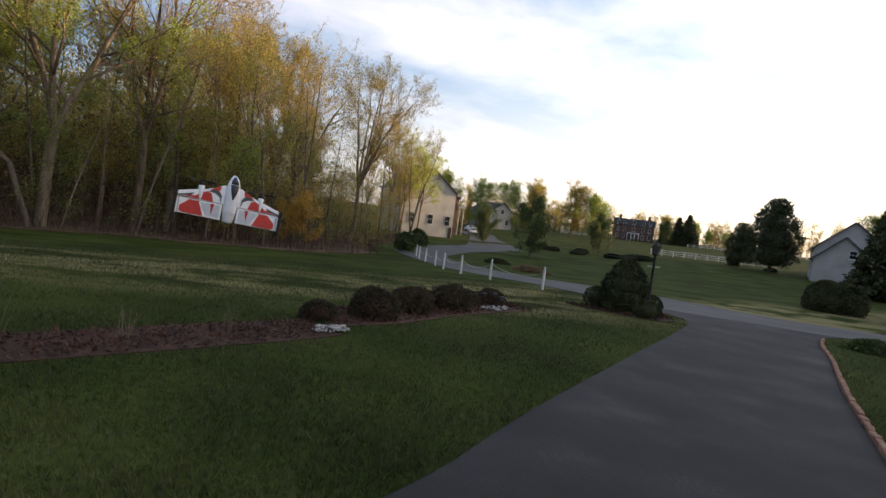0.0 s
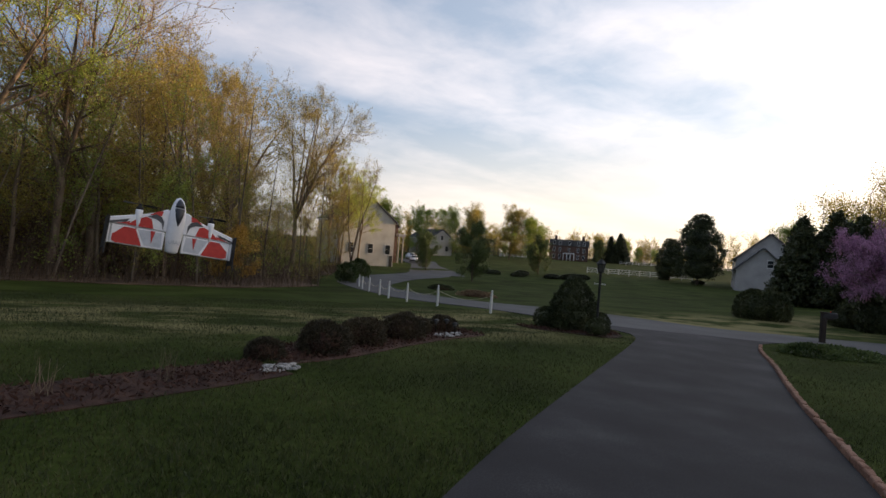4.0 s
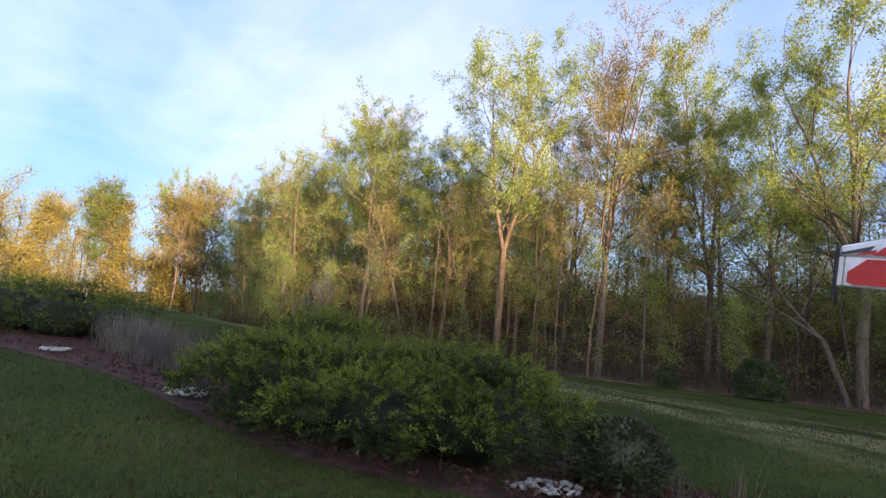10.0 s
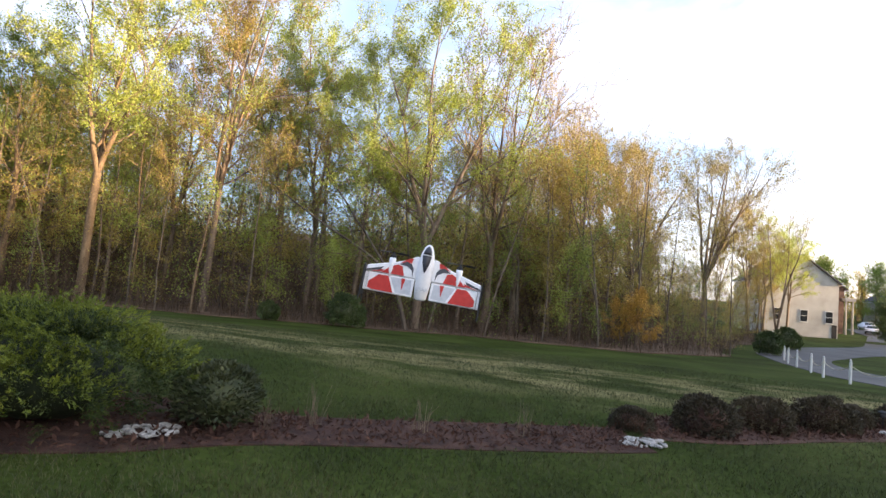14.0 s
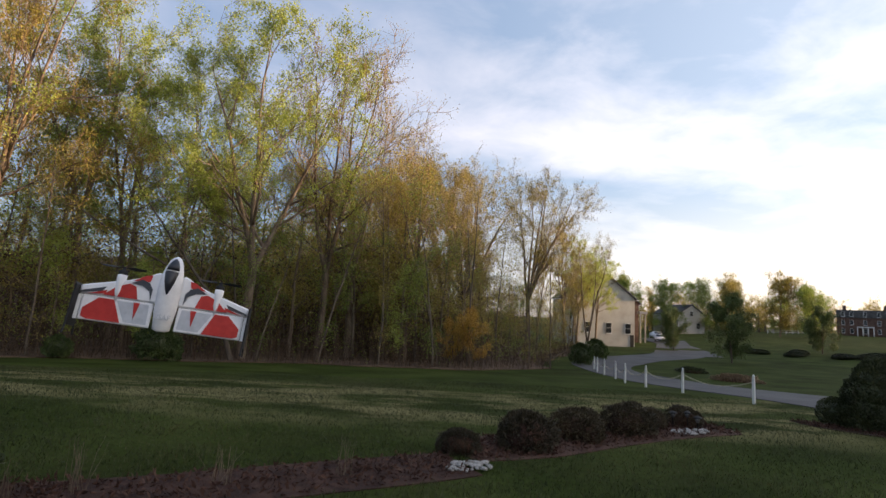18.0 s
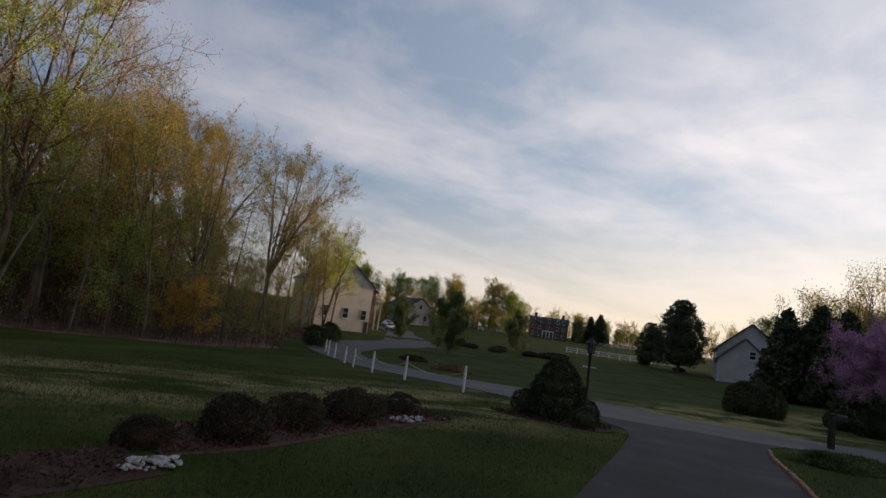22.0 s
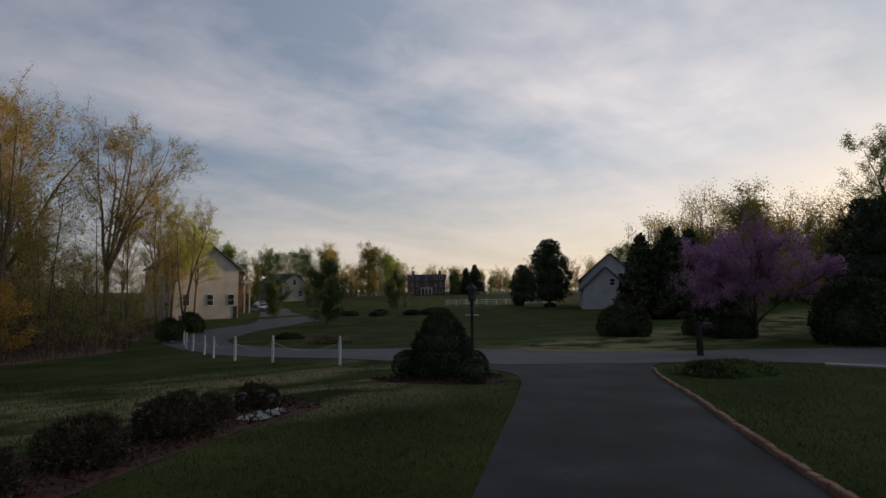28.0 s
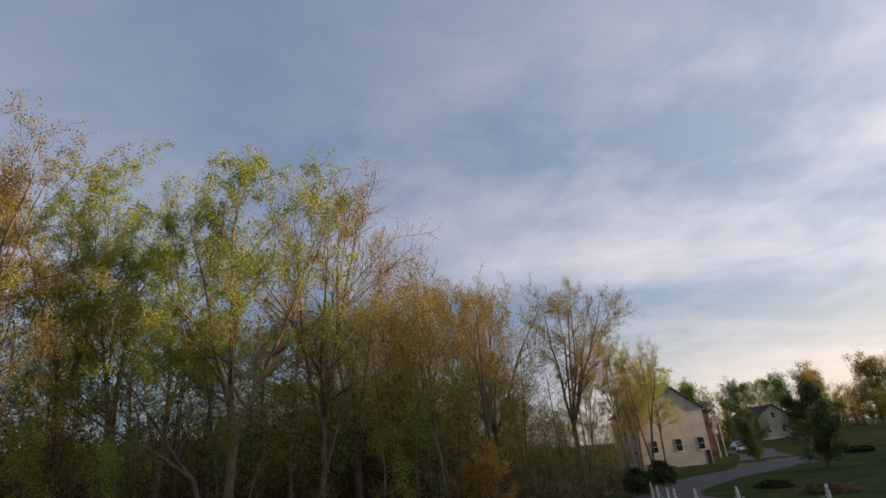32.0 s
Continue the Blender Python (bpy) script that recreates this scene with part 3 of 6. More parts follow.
def wood_tree(kind, x, y, size, rng):
    return plant_tree(TREES[kind], x, y, float(rng.uniform(0, 360)), size, TREE_LABEL[kind], "trees of the wood")


# the wood's edge: a smooth line from the far meadow round to the cream house
EDGE = [(-88, 30), (-60, 22), (-44, 17), (-32, 17), (-22, 22.5), (-12, 26.5), (-3, 28.5), (5, 28.5), (10, 32), (13.6, 42.6), (20, 55), (26.6, 69), (30.2, 83)]


def edge_point(s):
    """The edge at s from 0 to 1 by length, and its inward normal."""
    e = np.array(EDGE, float)
    c = np.concatenate([[0], np.cumsum(np.linalg.norm(np.diff(e, axis=0), axis=1))])
    q = np.array([np.interp(s * c[-1], c, e[:, k]) for k in (0, 1)])
    a = np.array([np.interp(min(1, s + 0.02) * c[-1], c, e[:, k]) for k in (0, 1)])
    b = np.array([np.interp(max(0, s - 0.02) * c[-1], c, e[:, k]) for k in (0, 1)])
    w = (a - b) / np.linalg.norm(a - b)
    return q, np.array([-w[1], w[0]])

# ---- ground, drive, road ----
def sheet(name, n=150, reach=1500.0):
    """One ground sheet, fine near the drive and coarse towards the horizon."""
    k = np.linspace(-1, 1, n)
    g = np.sign(k) * (np.abs(k) * 30 + np.abs(k) ** 5 * (reach - 30))
    x, y = np.meshgrid(g + 3, g + 8)
    z = ground_z(x, y)
    v = np.stack([x, y, z], -1).reshape(-1, 3)
    i = np.arange(n * n).reshape(n, n)
    f = np.stack([i[:-1, :-1], i[:-1, 1:], i[1:, 1:], i[1:, :-1]], -1).reshape(-1, 4)
    return mesh_of(name, v, f, LAWN, smooth=True)


def ribbon(name, left, right, mat, lift, across=6, sub=8):
    """A paved strip between two edge lines, laid on the ground."""
    def fine(line):
        p = np.array(line, float)
        out = []
        for i in range(len(p) - 1):
            a, b, c, d = p[max(i - 1, 0)], p[i], p[i + 1], p[min(i + 2, len(p) - 1)]
            for t in np.arange(sub) / sub:
                out.append(0.5 * (2 * b + (c - a) * t + (2 * a - 5 * b + 4 * c - d) * t * t + (3 * b - a - 3 * c + d) * t ** 3))
        return np.array(out + [p[-1]])
    L, R = fine(left), fine(right)
    k = np.linspace(0, 1, across + 1)
    xy = L[:, None] * (1 - k)[None, :, None] + R[:, None] * k[None, :, None]
    z = ground_z(xy[..., 0], xy[..., 1]) + lift
    n, m = xy.shape[:2]
    top = np.concatenate([xy, z[..., None]], -1).reshape(-1, 3)
    low = top - [0, 0, 0.3]
    i = np.arange(n * m).reshape(n, m)
    f = [np.stack([i[:-1, :-1], i[:-1, 1:], i[1:, 1:], i[1:, :-1]], -1).reshape(-1, 4)]
    o = n * m
    for a in (i[:, 0], i[::-1, -1]):
        f.append(np.stack([a[:-1], a[1:], a[1:] + o, a[:-1] + o], -1))
    return mesh_of(name, np.concatenate([top, low]), np.concatenate(f), mat, smooth=False), L, R


def lawn_material():
    m = material("lawn", [(0.017, 0.025, 0.005), (0.032, 0.046, 0.009), (0.056, 0.072, 0.016)], 1.0, 0.35, 8, 14, 0.5, 0.05, spec=0.04)
    n, l = m.node_tree.nodes, m.node_tree.links
    p = n["Principled BSDF"]
    green = p.inputs["Base Color"].links[0].from_socket
    c = n.new("ShaderNodeTexCoord")
    mp = n.new("ShaderNodeMapping")
    mp.inputs["Scale"].default_value = (0.34, 0.62, 1)
    mp.inputs["Rotation"].default_value = (0, 0, radians(-8))
    l.new(c.outputs["Object"], mp.inputs[0])
    t = n.new("ShaderNodeTexNoise")
    t.inputs["Scale"].default_value, t.inputs["Detail"].default_value, t.inputs["Roughness"].default_value = 1.0, 5.0, 0.6
    l.new(mp.outputs[0], t.inputs["Vector"])
    r = n.new("ShaderNodeValToRGB")
    r.color_ramp.elements[0].position, r.color_ramp.elements[1].position = 0.43, 0.57
    l.new(t.outputs["Fac"], r.inputs[0])
    # a dry straw-coloured belt lies along the middle of the meadow
    s = n.new("ShaderNodeSeparateXYZ")
    l.new(c.outputs["Object"], s.inputs[0])
    band = n.new("ShaderNodeMapRange")
    band.interpolation_type = "SMOOTHSTEP"
    d = n.new("ShaderNodeMath")
    d.operation, d.inputs[1].default_value = "SUBTRACT", 11.6
    l.new(s.outputs[1], d.inputs[0])
    ab = n.new("ShaderNodeMath")
    ab.operation = "ABSOLUTE"
    l.new(d.outputs[0], ab.inputs[0])
    band.inputs["From Min"].default_value, band.inputs["From Max"].default_value = 1.5, 5.5
    band.inputs["To Min"].default_value, band.inputs["To Max"].default_value = 1.0, 0.04
    l.new(ab.outputs[0], band.inputs["Value"])
    k = n.new("ShaderNodeMath")
    k.operation = "MULTIPLY"
    l.new(r.outputs[0], k.inputs[0]), l.new(band.outputs[0], k.inputs[1])
    mx = n.new("ShaderNodeMix")
    mx.data_type = "RGBA"
    mx.inputs["B"].default_value = (0.19, 0.165, 0.075, 1)
    l.new(k.outputs[0], mx.inputs["Factor"]), l.new(green, mx.inputs["A"])
    l.new(mx.outputs["Result"], p.inputs["Base Color"])
    return m


LAWN = lawn_material()
tagged(new("ground", sheet("ground")), "mown green lawn and meadow with dry straw-coloured patches", "lawn", kind="structure")

DRIVE_L = [(-30, -3.4), (-14, -2.6), (-6.8, -1.6), (-3, -0.55), (-0.5, 0.55), (1.8, 2.06), (5.5, 4.35), (9.55, 6.84), (11.3, 8.1), (12.3, 9.6), (13.3, 12.5)]
DRIVE_R = [(-30, -7.6), (-14, -6.6), (-7, -5.9), (-4, -5.0), (-1.2, -3.5), (2.24, -1.4), (7.3, 1.95), (11.0, 4.2), (13.85, 6.0), (16.2, 6.9), (20.0, 6.9)]
me, DL, DR = ribbon("driveway", DRIVE_L, DRIVE_R, ASPHALT, 0.012, 10)
tagged(new("driveway", me), "dark worn asphalt driveway running between lawns", "driveway", kind="structure")
ROAD_N = [(57, 103), (45.5, 83), (36, 67), (24.5, 55), (16.7, 44), (13.6, 34), (12.4, 27), (11.9, 20.5), (12.4, 15.6), (13.4, 11.2), (15.2, 8.2), (17.6, 6.4), (19.6, 4.0), (20.0, 0.8), (17.2, -3.2), (11, -9.5), (2, -19)]
ROAD_F = [(61, 100), (50.5, 80), (41, 63), (28.5, 51), (20.6, 41), (16.8, 33), (16.2, 26.5), (16.2, 21.5), (17.0, 17.6), (18.3, 14.2), (19.4, 11.0), (21.2, 8.2), (24.6, 6.2), (28.6, 1.8), (25.4, -5.0), (17, -13), (8, -23)]
me, RN, RF = ribbon("road", ROAD_N, ROAD_F, ROAD, 0.018, 8)
tagged(new("road", me), "grey asphalt lane curving past the lawns", "road", kind="structure")
me, _, _ = ribbon("pavement", [(19.75, 3.6), (19.9, 0.8), (17.1, -3.2), (10.9, -9.5), (1.9, -19)], [(19.2, 3.5), (19.3, 0.9), (16.6, -2.9), (10.4, -9.1), (1.4, -18.6)], CONCRETE, 0.05, 2)
tagged(new("pavement", me), "pale concrete gutter strip along the lane", "pavement", kind="structure")
me, _, _ = ribbon("neighbour_drive", [(26.5, 4.0), (32, 1.5), (40, -1.5), (48, -6)], [(27.0, -1.2), (33, -2.2), (40, -4.8), (47, -9)], ROAD, 0.03, 4)
tagged(new("neighbour_drive", me), "grey driveway leading to the brick house", "driveway", kind="structure")
me, _, _ = ribbon("house_drive", [(39.5, 65.5), (48, 81), (53.2, 98), (57, 110)], [(44, 63.5), (52, 80), (57.7, 97), (62, 109)], ROAD, 0.03, 4)
tagged(new("house_drive", me), "grey driveway beside the cream house", "driveway", kind="structure")

# brown leaf litter under the trees, with an uneven rim
LITTER = material("leaf_litter", [(0.045, 0.026, 0.016), (0.095, 0.058, 0.035), (0.16, 0.105, 0.065)], 0.95, 0.8, 8, 30, 0.8, 0.05)
inner, outer = [], []
rng = np.random.default_rng(3)
for i in range(60):
    q, nrm = edge_point(i / 59)
    inner.append(tuple(q + nrm * (-0.3 + rng.uniform(-0.5, 0.5))))
    outer.append(tuple(q + nrm * 60 + np.array([0, 6.0])))
me, _, _ = ribbon("forest_floor", outer, inner, LITTER, 0.035, 14, 2)
tagged(new("forest_floor", me), "brown leaf litter on the floor of the wood", "forest floor", kind="structure")

# ---- the wood ----
rng = np.random.default_rng(5)
# the trees that stand out against the sky: kind, place, height
TALL = [("lime", -23.8, 23.6, 19.1), ("gold", -19.0, 26.9, 18.9), ("lime_b", -18.1, 34.1, 21.2), ("lime_b", -36.1, 22.0, 16.4), ("fork", -7.4, 30.0, 19.5),
        ("rust", -3.7, 33.8, 19.0), ("rust_b", -2.0, 36.2, 17.6), ("rust", 3.2, 39.4, 16.2), ("gold", 6.8, 40.6, 14.8), ("lime", -30.7, 25.3, 15.1),
        ("gold", -25.5, 32.3, 17.8), ("lime_b", -12.2, 33.0, 16.1), ("gold", -38.9, 26.5, 19.3), ("lime_b", -45.5, 27.7, 18.9), ("gold", -55.1, 27.3, 18.5),
        ("lime", -70.4, 30.3, 18.4), ("lime", -93.1, 27.1, 21.9), ("gold", 5.0, 43.8, 15.4), ("vase", 17.2, 59.5, 20.2), ("slim_vase", 25.6, 62.6, 18.6), ("vase_b", 8.4, 49.6, 17.8)]
for kind, x, y, h in TALL:
    wood_tree(kind, x, y, (h - 0.5) / 20, rng)
MORE = [("green", -16.1, 34.9, 18.0), ("rust", -87.8, 27.1, 21.0), ("gold", 25.8, 70.5, 15.6), ("green", -95.6, 16.3, 17.3), ("gold", -88.6, 23.9, 17.3),
        ("rust", -102.3, 2.0, 14.0), ("lime", 33.4, 78.5, 12.4), ("gold", 32.6, 84.0, 12.7), ("rust", 10.7, 53.0, 12.5), ("gold", 20.7, 66.8, 11.0), ("lime_b", 28.0, 72.2, 13.0), ("gold", 30.3, 80.0, 12.0), ("lime", -52, 25, 16.5), ("gold", -63, 27, 17.0), ("lime_b", -78, 29, 17.0)]
for kind, x, y, h in MORE:
    wood_tree(kind, x, y, h / 20, rng)
# broad full-crowned trees where the wood closes the far meadow
for i, (x, y) in enumerate(((-100, 8), (-104, -4), (-97, 18), (-93, 27), (-86, 31), (-106, -14), (-90, 38), (-70, 37))):
    plant_tree(TREES[("full", "full_green", "full")[i % 3]], x, y, i * 77.0, 1.0 + 0.13 * (i % 4), "broad round-crowned tree in gold-green leaf beyond the meadow", "trees of the wood")
# the rest of the wood, row behind row
low = ["pole", "pole_dark", "pole_bent", "pole_dark", "sapling"]
mid = ["back_lime", "back_green", "back_gold", "pole", "pole_dark", "back_gold"]
for depth, step, kinds, lo, hi in ((1.4, 0.019, low, 0.5, 0.8), (4.5, 0.020, low, 0.7, 1.0), (8, 0.021, mid, 0.6, 0.85), (13, 0.022, mid, 0.7, 0.95), (20, 0.026, mid, 0.75, 1.05), (30, 0.033, mid, 0.8, 1.1)):
    s = 0.02
    while s < 0.985:
        q, nrm = edge_point(s)
        q = q + nrm * (depth + rng.uniform(-2.0, 2.0))
        kind = kinds[int(rng.integers(len(kinds)))]
        if s > 0.58 and kind in ("sapling", "pole", "back_lime", "back_green"):
            kind = ("pole_dark", "back_gold")[depth > 6]
        wood_tree(kind, float(q[0]), float(q[1]), float(rng.uniform(lo, hi) * (1.0 - 0.42 * float(ss(0.60, 0.70, s)))), rng)
        s += step * rng.uniform(0.5, 1.5)
plant_tree(TREES["lean"], -7.5, 28.4, 165, 0.95, TREE_LABEL["lean"], "trees of the wood")


def thicket(name, label, count, deep, tall, leafy, mats, seed, s0=0.02, s1=0.98):
    """Brushwood along the wood's edge: thin bent stems with side twigs and a few leaves, in one object."""
    r = np.random.default_rng(seed)
    segs, tips = [], []
    for i in range(count):
        s = r.uniform(s0, s1)
        q, nrm = edge_point(s)
        q = q + nrm * (deep[0] + (deep[1] - deep[0]) * r.uniform() ** 1.3)
        p = np.array([q[0], q[1], gz(q[0], q[1]) - 0.05])
        h = r.uniform(*tall) * r.uniform(0.5, 1) * (1 - 0.4 * float(ss(0.60, 0.70, s)))
        pts, dirs = limb(r, p, side_way(r, np.array([0, 0, 1.0]), r.uniform(0.02, 0.35)), h, 0.006 + h * 0.004, 0.004, 3, 0.14, 0.02, segs)
        for k in range(5):
            b, _ = limb(r, pts[1 + k % 3], side_way(r, dirs[1 + k % 3], r.uniform(0.4, 1.0)), h * r.uniform(0.2, 0.45), 0.006, 0.003, 2, 0.25, 0.04, segs)
            tips.extend(b[1:])
    v, f = tubes(segs, 3)
    idx = np.zeros(len(f), int)
    if leafy:
        c = np.repeat(np.array(tips), leafy, 0)
        c = c + r.normal(size=c.shape) * 0.12
        v2, f2 = blades(c, 0.065, r)
        f = np.concatenate([f, f2 + len(v)])
        v = np.concatenate([v, v2])
        idx = np.concatenate([idx, np.ones(len(f2), int)])
    tagged(new(name, mesh_of(name, v, f, mats, idx)), label, "brush", kind="stuff")


def leaf_haze(name, label, count, deep, tall, mat, size, seed):
    """The leafy inside of the wood behind the first trunks: clumps of small leaves, in one object."""
    r = np.random.default_rng(seed)
    out = []
    while sum(len(o) for o in out) < count:
        s = r.uniform(0.02, 0.98)
        q, nrm = edge_point(s)
        q = q + nrm * r.uniform(*deep)
        z = gz(q[0], q[1]) + (tall[0] + (tall[1] - tall[0]) * r.uniform() ** 1.2) * (1 - 0.5 * float(ss(0.60, 0.70, s)))
        n = int(r.integers(12, 42))
        out.append(np.array([q[0], q[1], z]) + r.normal(size=(n, 3)) * np.array([1.0, 1.0, 0.55]))
    v, f = blades(np.concatenate(out), size, r)
    tagged(new(name, mesh_of(name, v, f, mat)), label, "foliage", kind="stuff")


thicket("brushwood", "tangled brown brushwood at the foot of the wood", 4200, (-0.6, 6), (0.4, 2.6), 0, [BRUSH, LEAF_LIME], 31)
thicket("undergrowth", "sparse lime-leaved undergrowth in the wood", 900, (0.5, 12), (1.5, 5.0), 2, [BRUSH, LEAF_GREEN], 32)
thicket("deep_brushwood", "dense brown saplings deep in the wood", 3000, (7, 30), (3, 9.0), 1, [BRUSH, LEAF_GOLD], 33)
leaf_haze("inner_foliage", "dense gold-budded foliage inside the wood", 120000, (8, 44), (4.0, 14.5), LEAF_GOLD, 0.13, 34)
leaf_haze("inner_green_foliage", "dense green foliage inside the wood", 20000, (14, 46), (5.0, 12.5), LEAF_GREEN, 0.15, 35)
leaf_haze("inner_brown_foliage", "brown twiggy growth low inside the wood", 170000, (6, 46), (0.1, 7.0), BRUSH, 0.13, 36)

# ---- shrubs ----
def shrub_meshes(name, blobs, leaf, seed, count, size, up=0.5, rough=0.10, core=None, wide=0.36, tips=None):
    """Foliage over a clump of rounded blobs (x, y, z, rx, ry, rz), with a dark inner mass. Returns foliage and inner mesh."""
    r = np.random.default_rng(seed)
    b = np.array(blobs, float)
    area = (b[:, 3] * b[:, 4] + b[:, 5] * (b[:, 3] + b[:, 4]))
    pick = r.choice(len(b), count * 2, p=area / area.sum())
    d = r.normal(size=(count * 2, 3))
    d /= np.linalg.norm(d, axis=1)[:, None]
    d[:, 2] = np.where(d[:, 2] < -0.7, -d[:, 2], d[:, 2])
    lump = np.array([1 + rough * 2.2 * noise.noise(Vector(q * 2.6 + k * 7.1)) + rough * noise.noise(Vector(q * 6 + k * 3.3)) for q, k in zip(d, pick)])
    p = b[pick, :3] + d * b[pick, 3:] * lump[:, None] * r.uniform(0.90, 1.03, count * 2)[:, None]
    keep = np.ones(len(p), bool)
    for i in range(len(b)):
        inside = (((p - b[i, :3]) / b[i, 3:]) ** 2).sum(1) < 0.80
        keep &= ~(inside & (pick != i))
    keep &= p[:, 2] > 0.02
    p, d = p[keep][:count], d[keep][:count]
    n = len(p)
    w = d + r.normal(size=(n, 3)) * 0.55 + np.array([0, 0, up])
    w /= np.linalg.norm(w, axis=1)[:, None]
    e = np.cross(w, r.normal(size=(n, 3)))
    e /= np.linalg.norm(e, axis=1)[:, None]
    k = size * r.uniform(0.6, 1.35, n)[:, None]
    v = np.stack([p - w * k * 0.3, p + w * k * 0.5 + e * k * wide, p + w * k * 1.5, p + w * k * 0.5 - e * k * wide], 1).reshape(-1, 3)
    if tips:
        fresh = (d[:, 2] + 0.5 * np.array([noise.noise(Vector(q * 2.2)) for q in p]) + r.normal(size=n) * 0.25 > 0.50).astype(int)
        leaves = mesh_of(name + "_foliage", v, np.arange(n * 4).reshape(-1, 4), [leaf, tips], fresh)
    else:
        leaves = mesh_of(name + "_foliage", v, np.arange(n * 4).reshape(-1, 4), leaf)
    bm = bmesh.new()
    for q in b:
        bmesh.ops.create_icosphere(bm, subdivisions=2, radius=1.0, matrix=Matrix.Translation(q[:3]) @ Matrix.Diagonal((*(q[3:] * 0.74), 1)))
    for vert in bm.verts:
        vert.co.z = max(vert.co.z, 0.0)
        vert.co += Vector((noise.noise(vert.co * 3), noise.noise(vert.co * 3 + Vector((9, 0, 0))), 0)) * 0.05
    return leaves, bm_mesh(name + "_inner", bm, core or LEAF_DARK, smooth=True)


def plant_shrub(meshes, x, y, turn, size, label, group="", category="shrub", name="shrub"):
    t = thing(name, label, category, (x, y, gz(x, y) - 0.02), turn, group)
    t.scale = (size, size, size)
    part("foliage", meshes[0], t, kind="stuff")
    part("inner_mass", meshes[1], t, kind="stuff")
    return t


# near-black colour paints the shade between the juniper sprays
JUNIPER_CORE = material("juniper_inner_shade", [(0.006, 0.009, 0.003), (0.011, 0.015, 0.005), (0.018, 0.023, 0.008)], 0.9, 3, 4, 20, 0.5, 0.03)
def spread_blobs(seed, spots, small):
    """Broad blobs with many smaller sprays breaking their outline."""
    r = np.random.default_rng(seed)
    out = list(spots)
    for k in range(small):
        x, y, z, rx, ry, rz = spots[k % len(spots)]
        a, e = r.uniform(0, 6.28), r.uniform(-0.1, 1.1)
        q = r.uniform(0.24, 0.4)
        out.append((x + rx * 0.88 * math.cos(a) * math.cos(e), y + ry * 0.88 * math.sin(a) * math.cos(e), max(0.12, z + rz * 0.86 * math.sin(e)), q * 1.25, q * 1.15, q * 0.62))
    return out


def juniper_meshes(name, blobs, seed, sprays, needles):
    """Layered sprays of needles standing out from broad blobs, with fresh tips on top and an inner mass coloured as
    shade.
    """
    r = np.random.default_rng(seed)
    b = np.array(blobs, float)
    area = b[:, 3] * b[:, 4] + b[:, 5] * (b[:, 3] + b[:, 4])
    pick = r.choice(len(b), sprays * 2, p=area / area.sum())
    d = r.normal(size=(sprays * 2, 3))
    d /= np.linalg.norm(d, axis=1)[:, None]
    d[:, 2] = np.where(d[:, 2] < -0.5, -d[:, 2], d[:, 2])
    p = b[pick, :3] + d * b[pick, 3:] * r.uniform(0.86, 1.0, sprays * 2)[:, None]
    keep = p[:, 2] > 0.03
    for i in range(len(b)):
        keep &= ~(((((p - b[i, :3]) / b[i, 3:]) ** 2).sum(1) < 0.72) & (pick != i))
    p, d = p[keep][:sprays], d[keep][:sprays]
    n = len(p)
    axis = d * [1, 1, 0.55] + r.normal(size=(n, 3)) * 0.28 + [0, 0, 0.22]
    axis /= np.linalg.norm(axis, axis=1)[:, None]
    length = r.uniform(0.12, 0.30, n)
    s = r.uniform(0, 1, (n, needles))
    fan = r.normal(size=(n, needles, 3)) * (0.03 * (1.15 - s))[..., None]
    q = (p[:, None] + axis[:, None] * (s * length[:, None])[..., None] + fan).reshape(-1, 3)
    w = np.repeat(axis, needles, 0) + r.normal(size=(n * needles, 3)) * 0.45
    w /= np.linalg.norm(w, axis=1)[:, None]
    e = np.cross(w, r.normal(size=w.shape))
    e /= np.linalg.norm(e, axis=1)[:, None]
    k = 0.018 * r.uniform(0.6, 1.35, len(q))[:, None]
    v = np.stack([q - w * k * 0.3, q + w * k * 0.5 + e * k * 0.28, q + w * k * 1.5, q + w * k * 0.5 - e * k * 0.28], 1).reshape(-1, 3)
    fresh = ((s > 0.42) & ((d[:, 2] + r.normal(size=n) * 0.25)[:, None] > 0.12)).ravel().astype(int)
    leaves = mesh_of(name + "_foliage", v, np.arange(len(q) * 4).reshape(-1, 4), [LEAF_JUNIPER, LEAF_JUNIPER_TIP], fresh)
    # smooth core blobs in the painted shade colour, behind the needles
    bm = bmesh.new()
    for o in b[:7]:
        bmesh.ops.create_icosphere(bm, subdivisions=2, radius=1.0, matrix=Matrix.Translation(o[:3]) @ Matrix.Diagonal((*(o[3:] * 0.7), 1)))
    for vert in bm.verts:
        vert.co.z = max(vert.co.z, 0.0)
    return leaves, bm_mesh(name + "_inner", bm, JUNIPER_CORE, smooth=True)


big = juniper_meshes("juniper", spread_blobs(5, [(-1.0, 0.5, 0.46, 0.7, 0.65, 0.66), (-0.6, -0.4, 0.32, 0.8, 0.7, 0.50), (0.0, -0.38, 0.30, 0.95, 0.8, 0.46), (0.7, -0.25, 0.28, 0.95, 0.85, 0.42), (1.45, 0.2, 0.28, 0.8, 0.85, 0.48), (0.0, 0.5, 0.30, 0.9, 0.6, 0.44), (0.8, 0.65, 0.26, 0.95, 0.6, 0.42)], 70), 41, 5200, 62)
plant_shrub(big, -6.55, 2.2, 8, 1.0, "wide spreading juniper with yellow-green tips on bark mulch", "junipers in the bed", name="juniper")
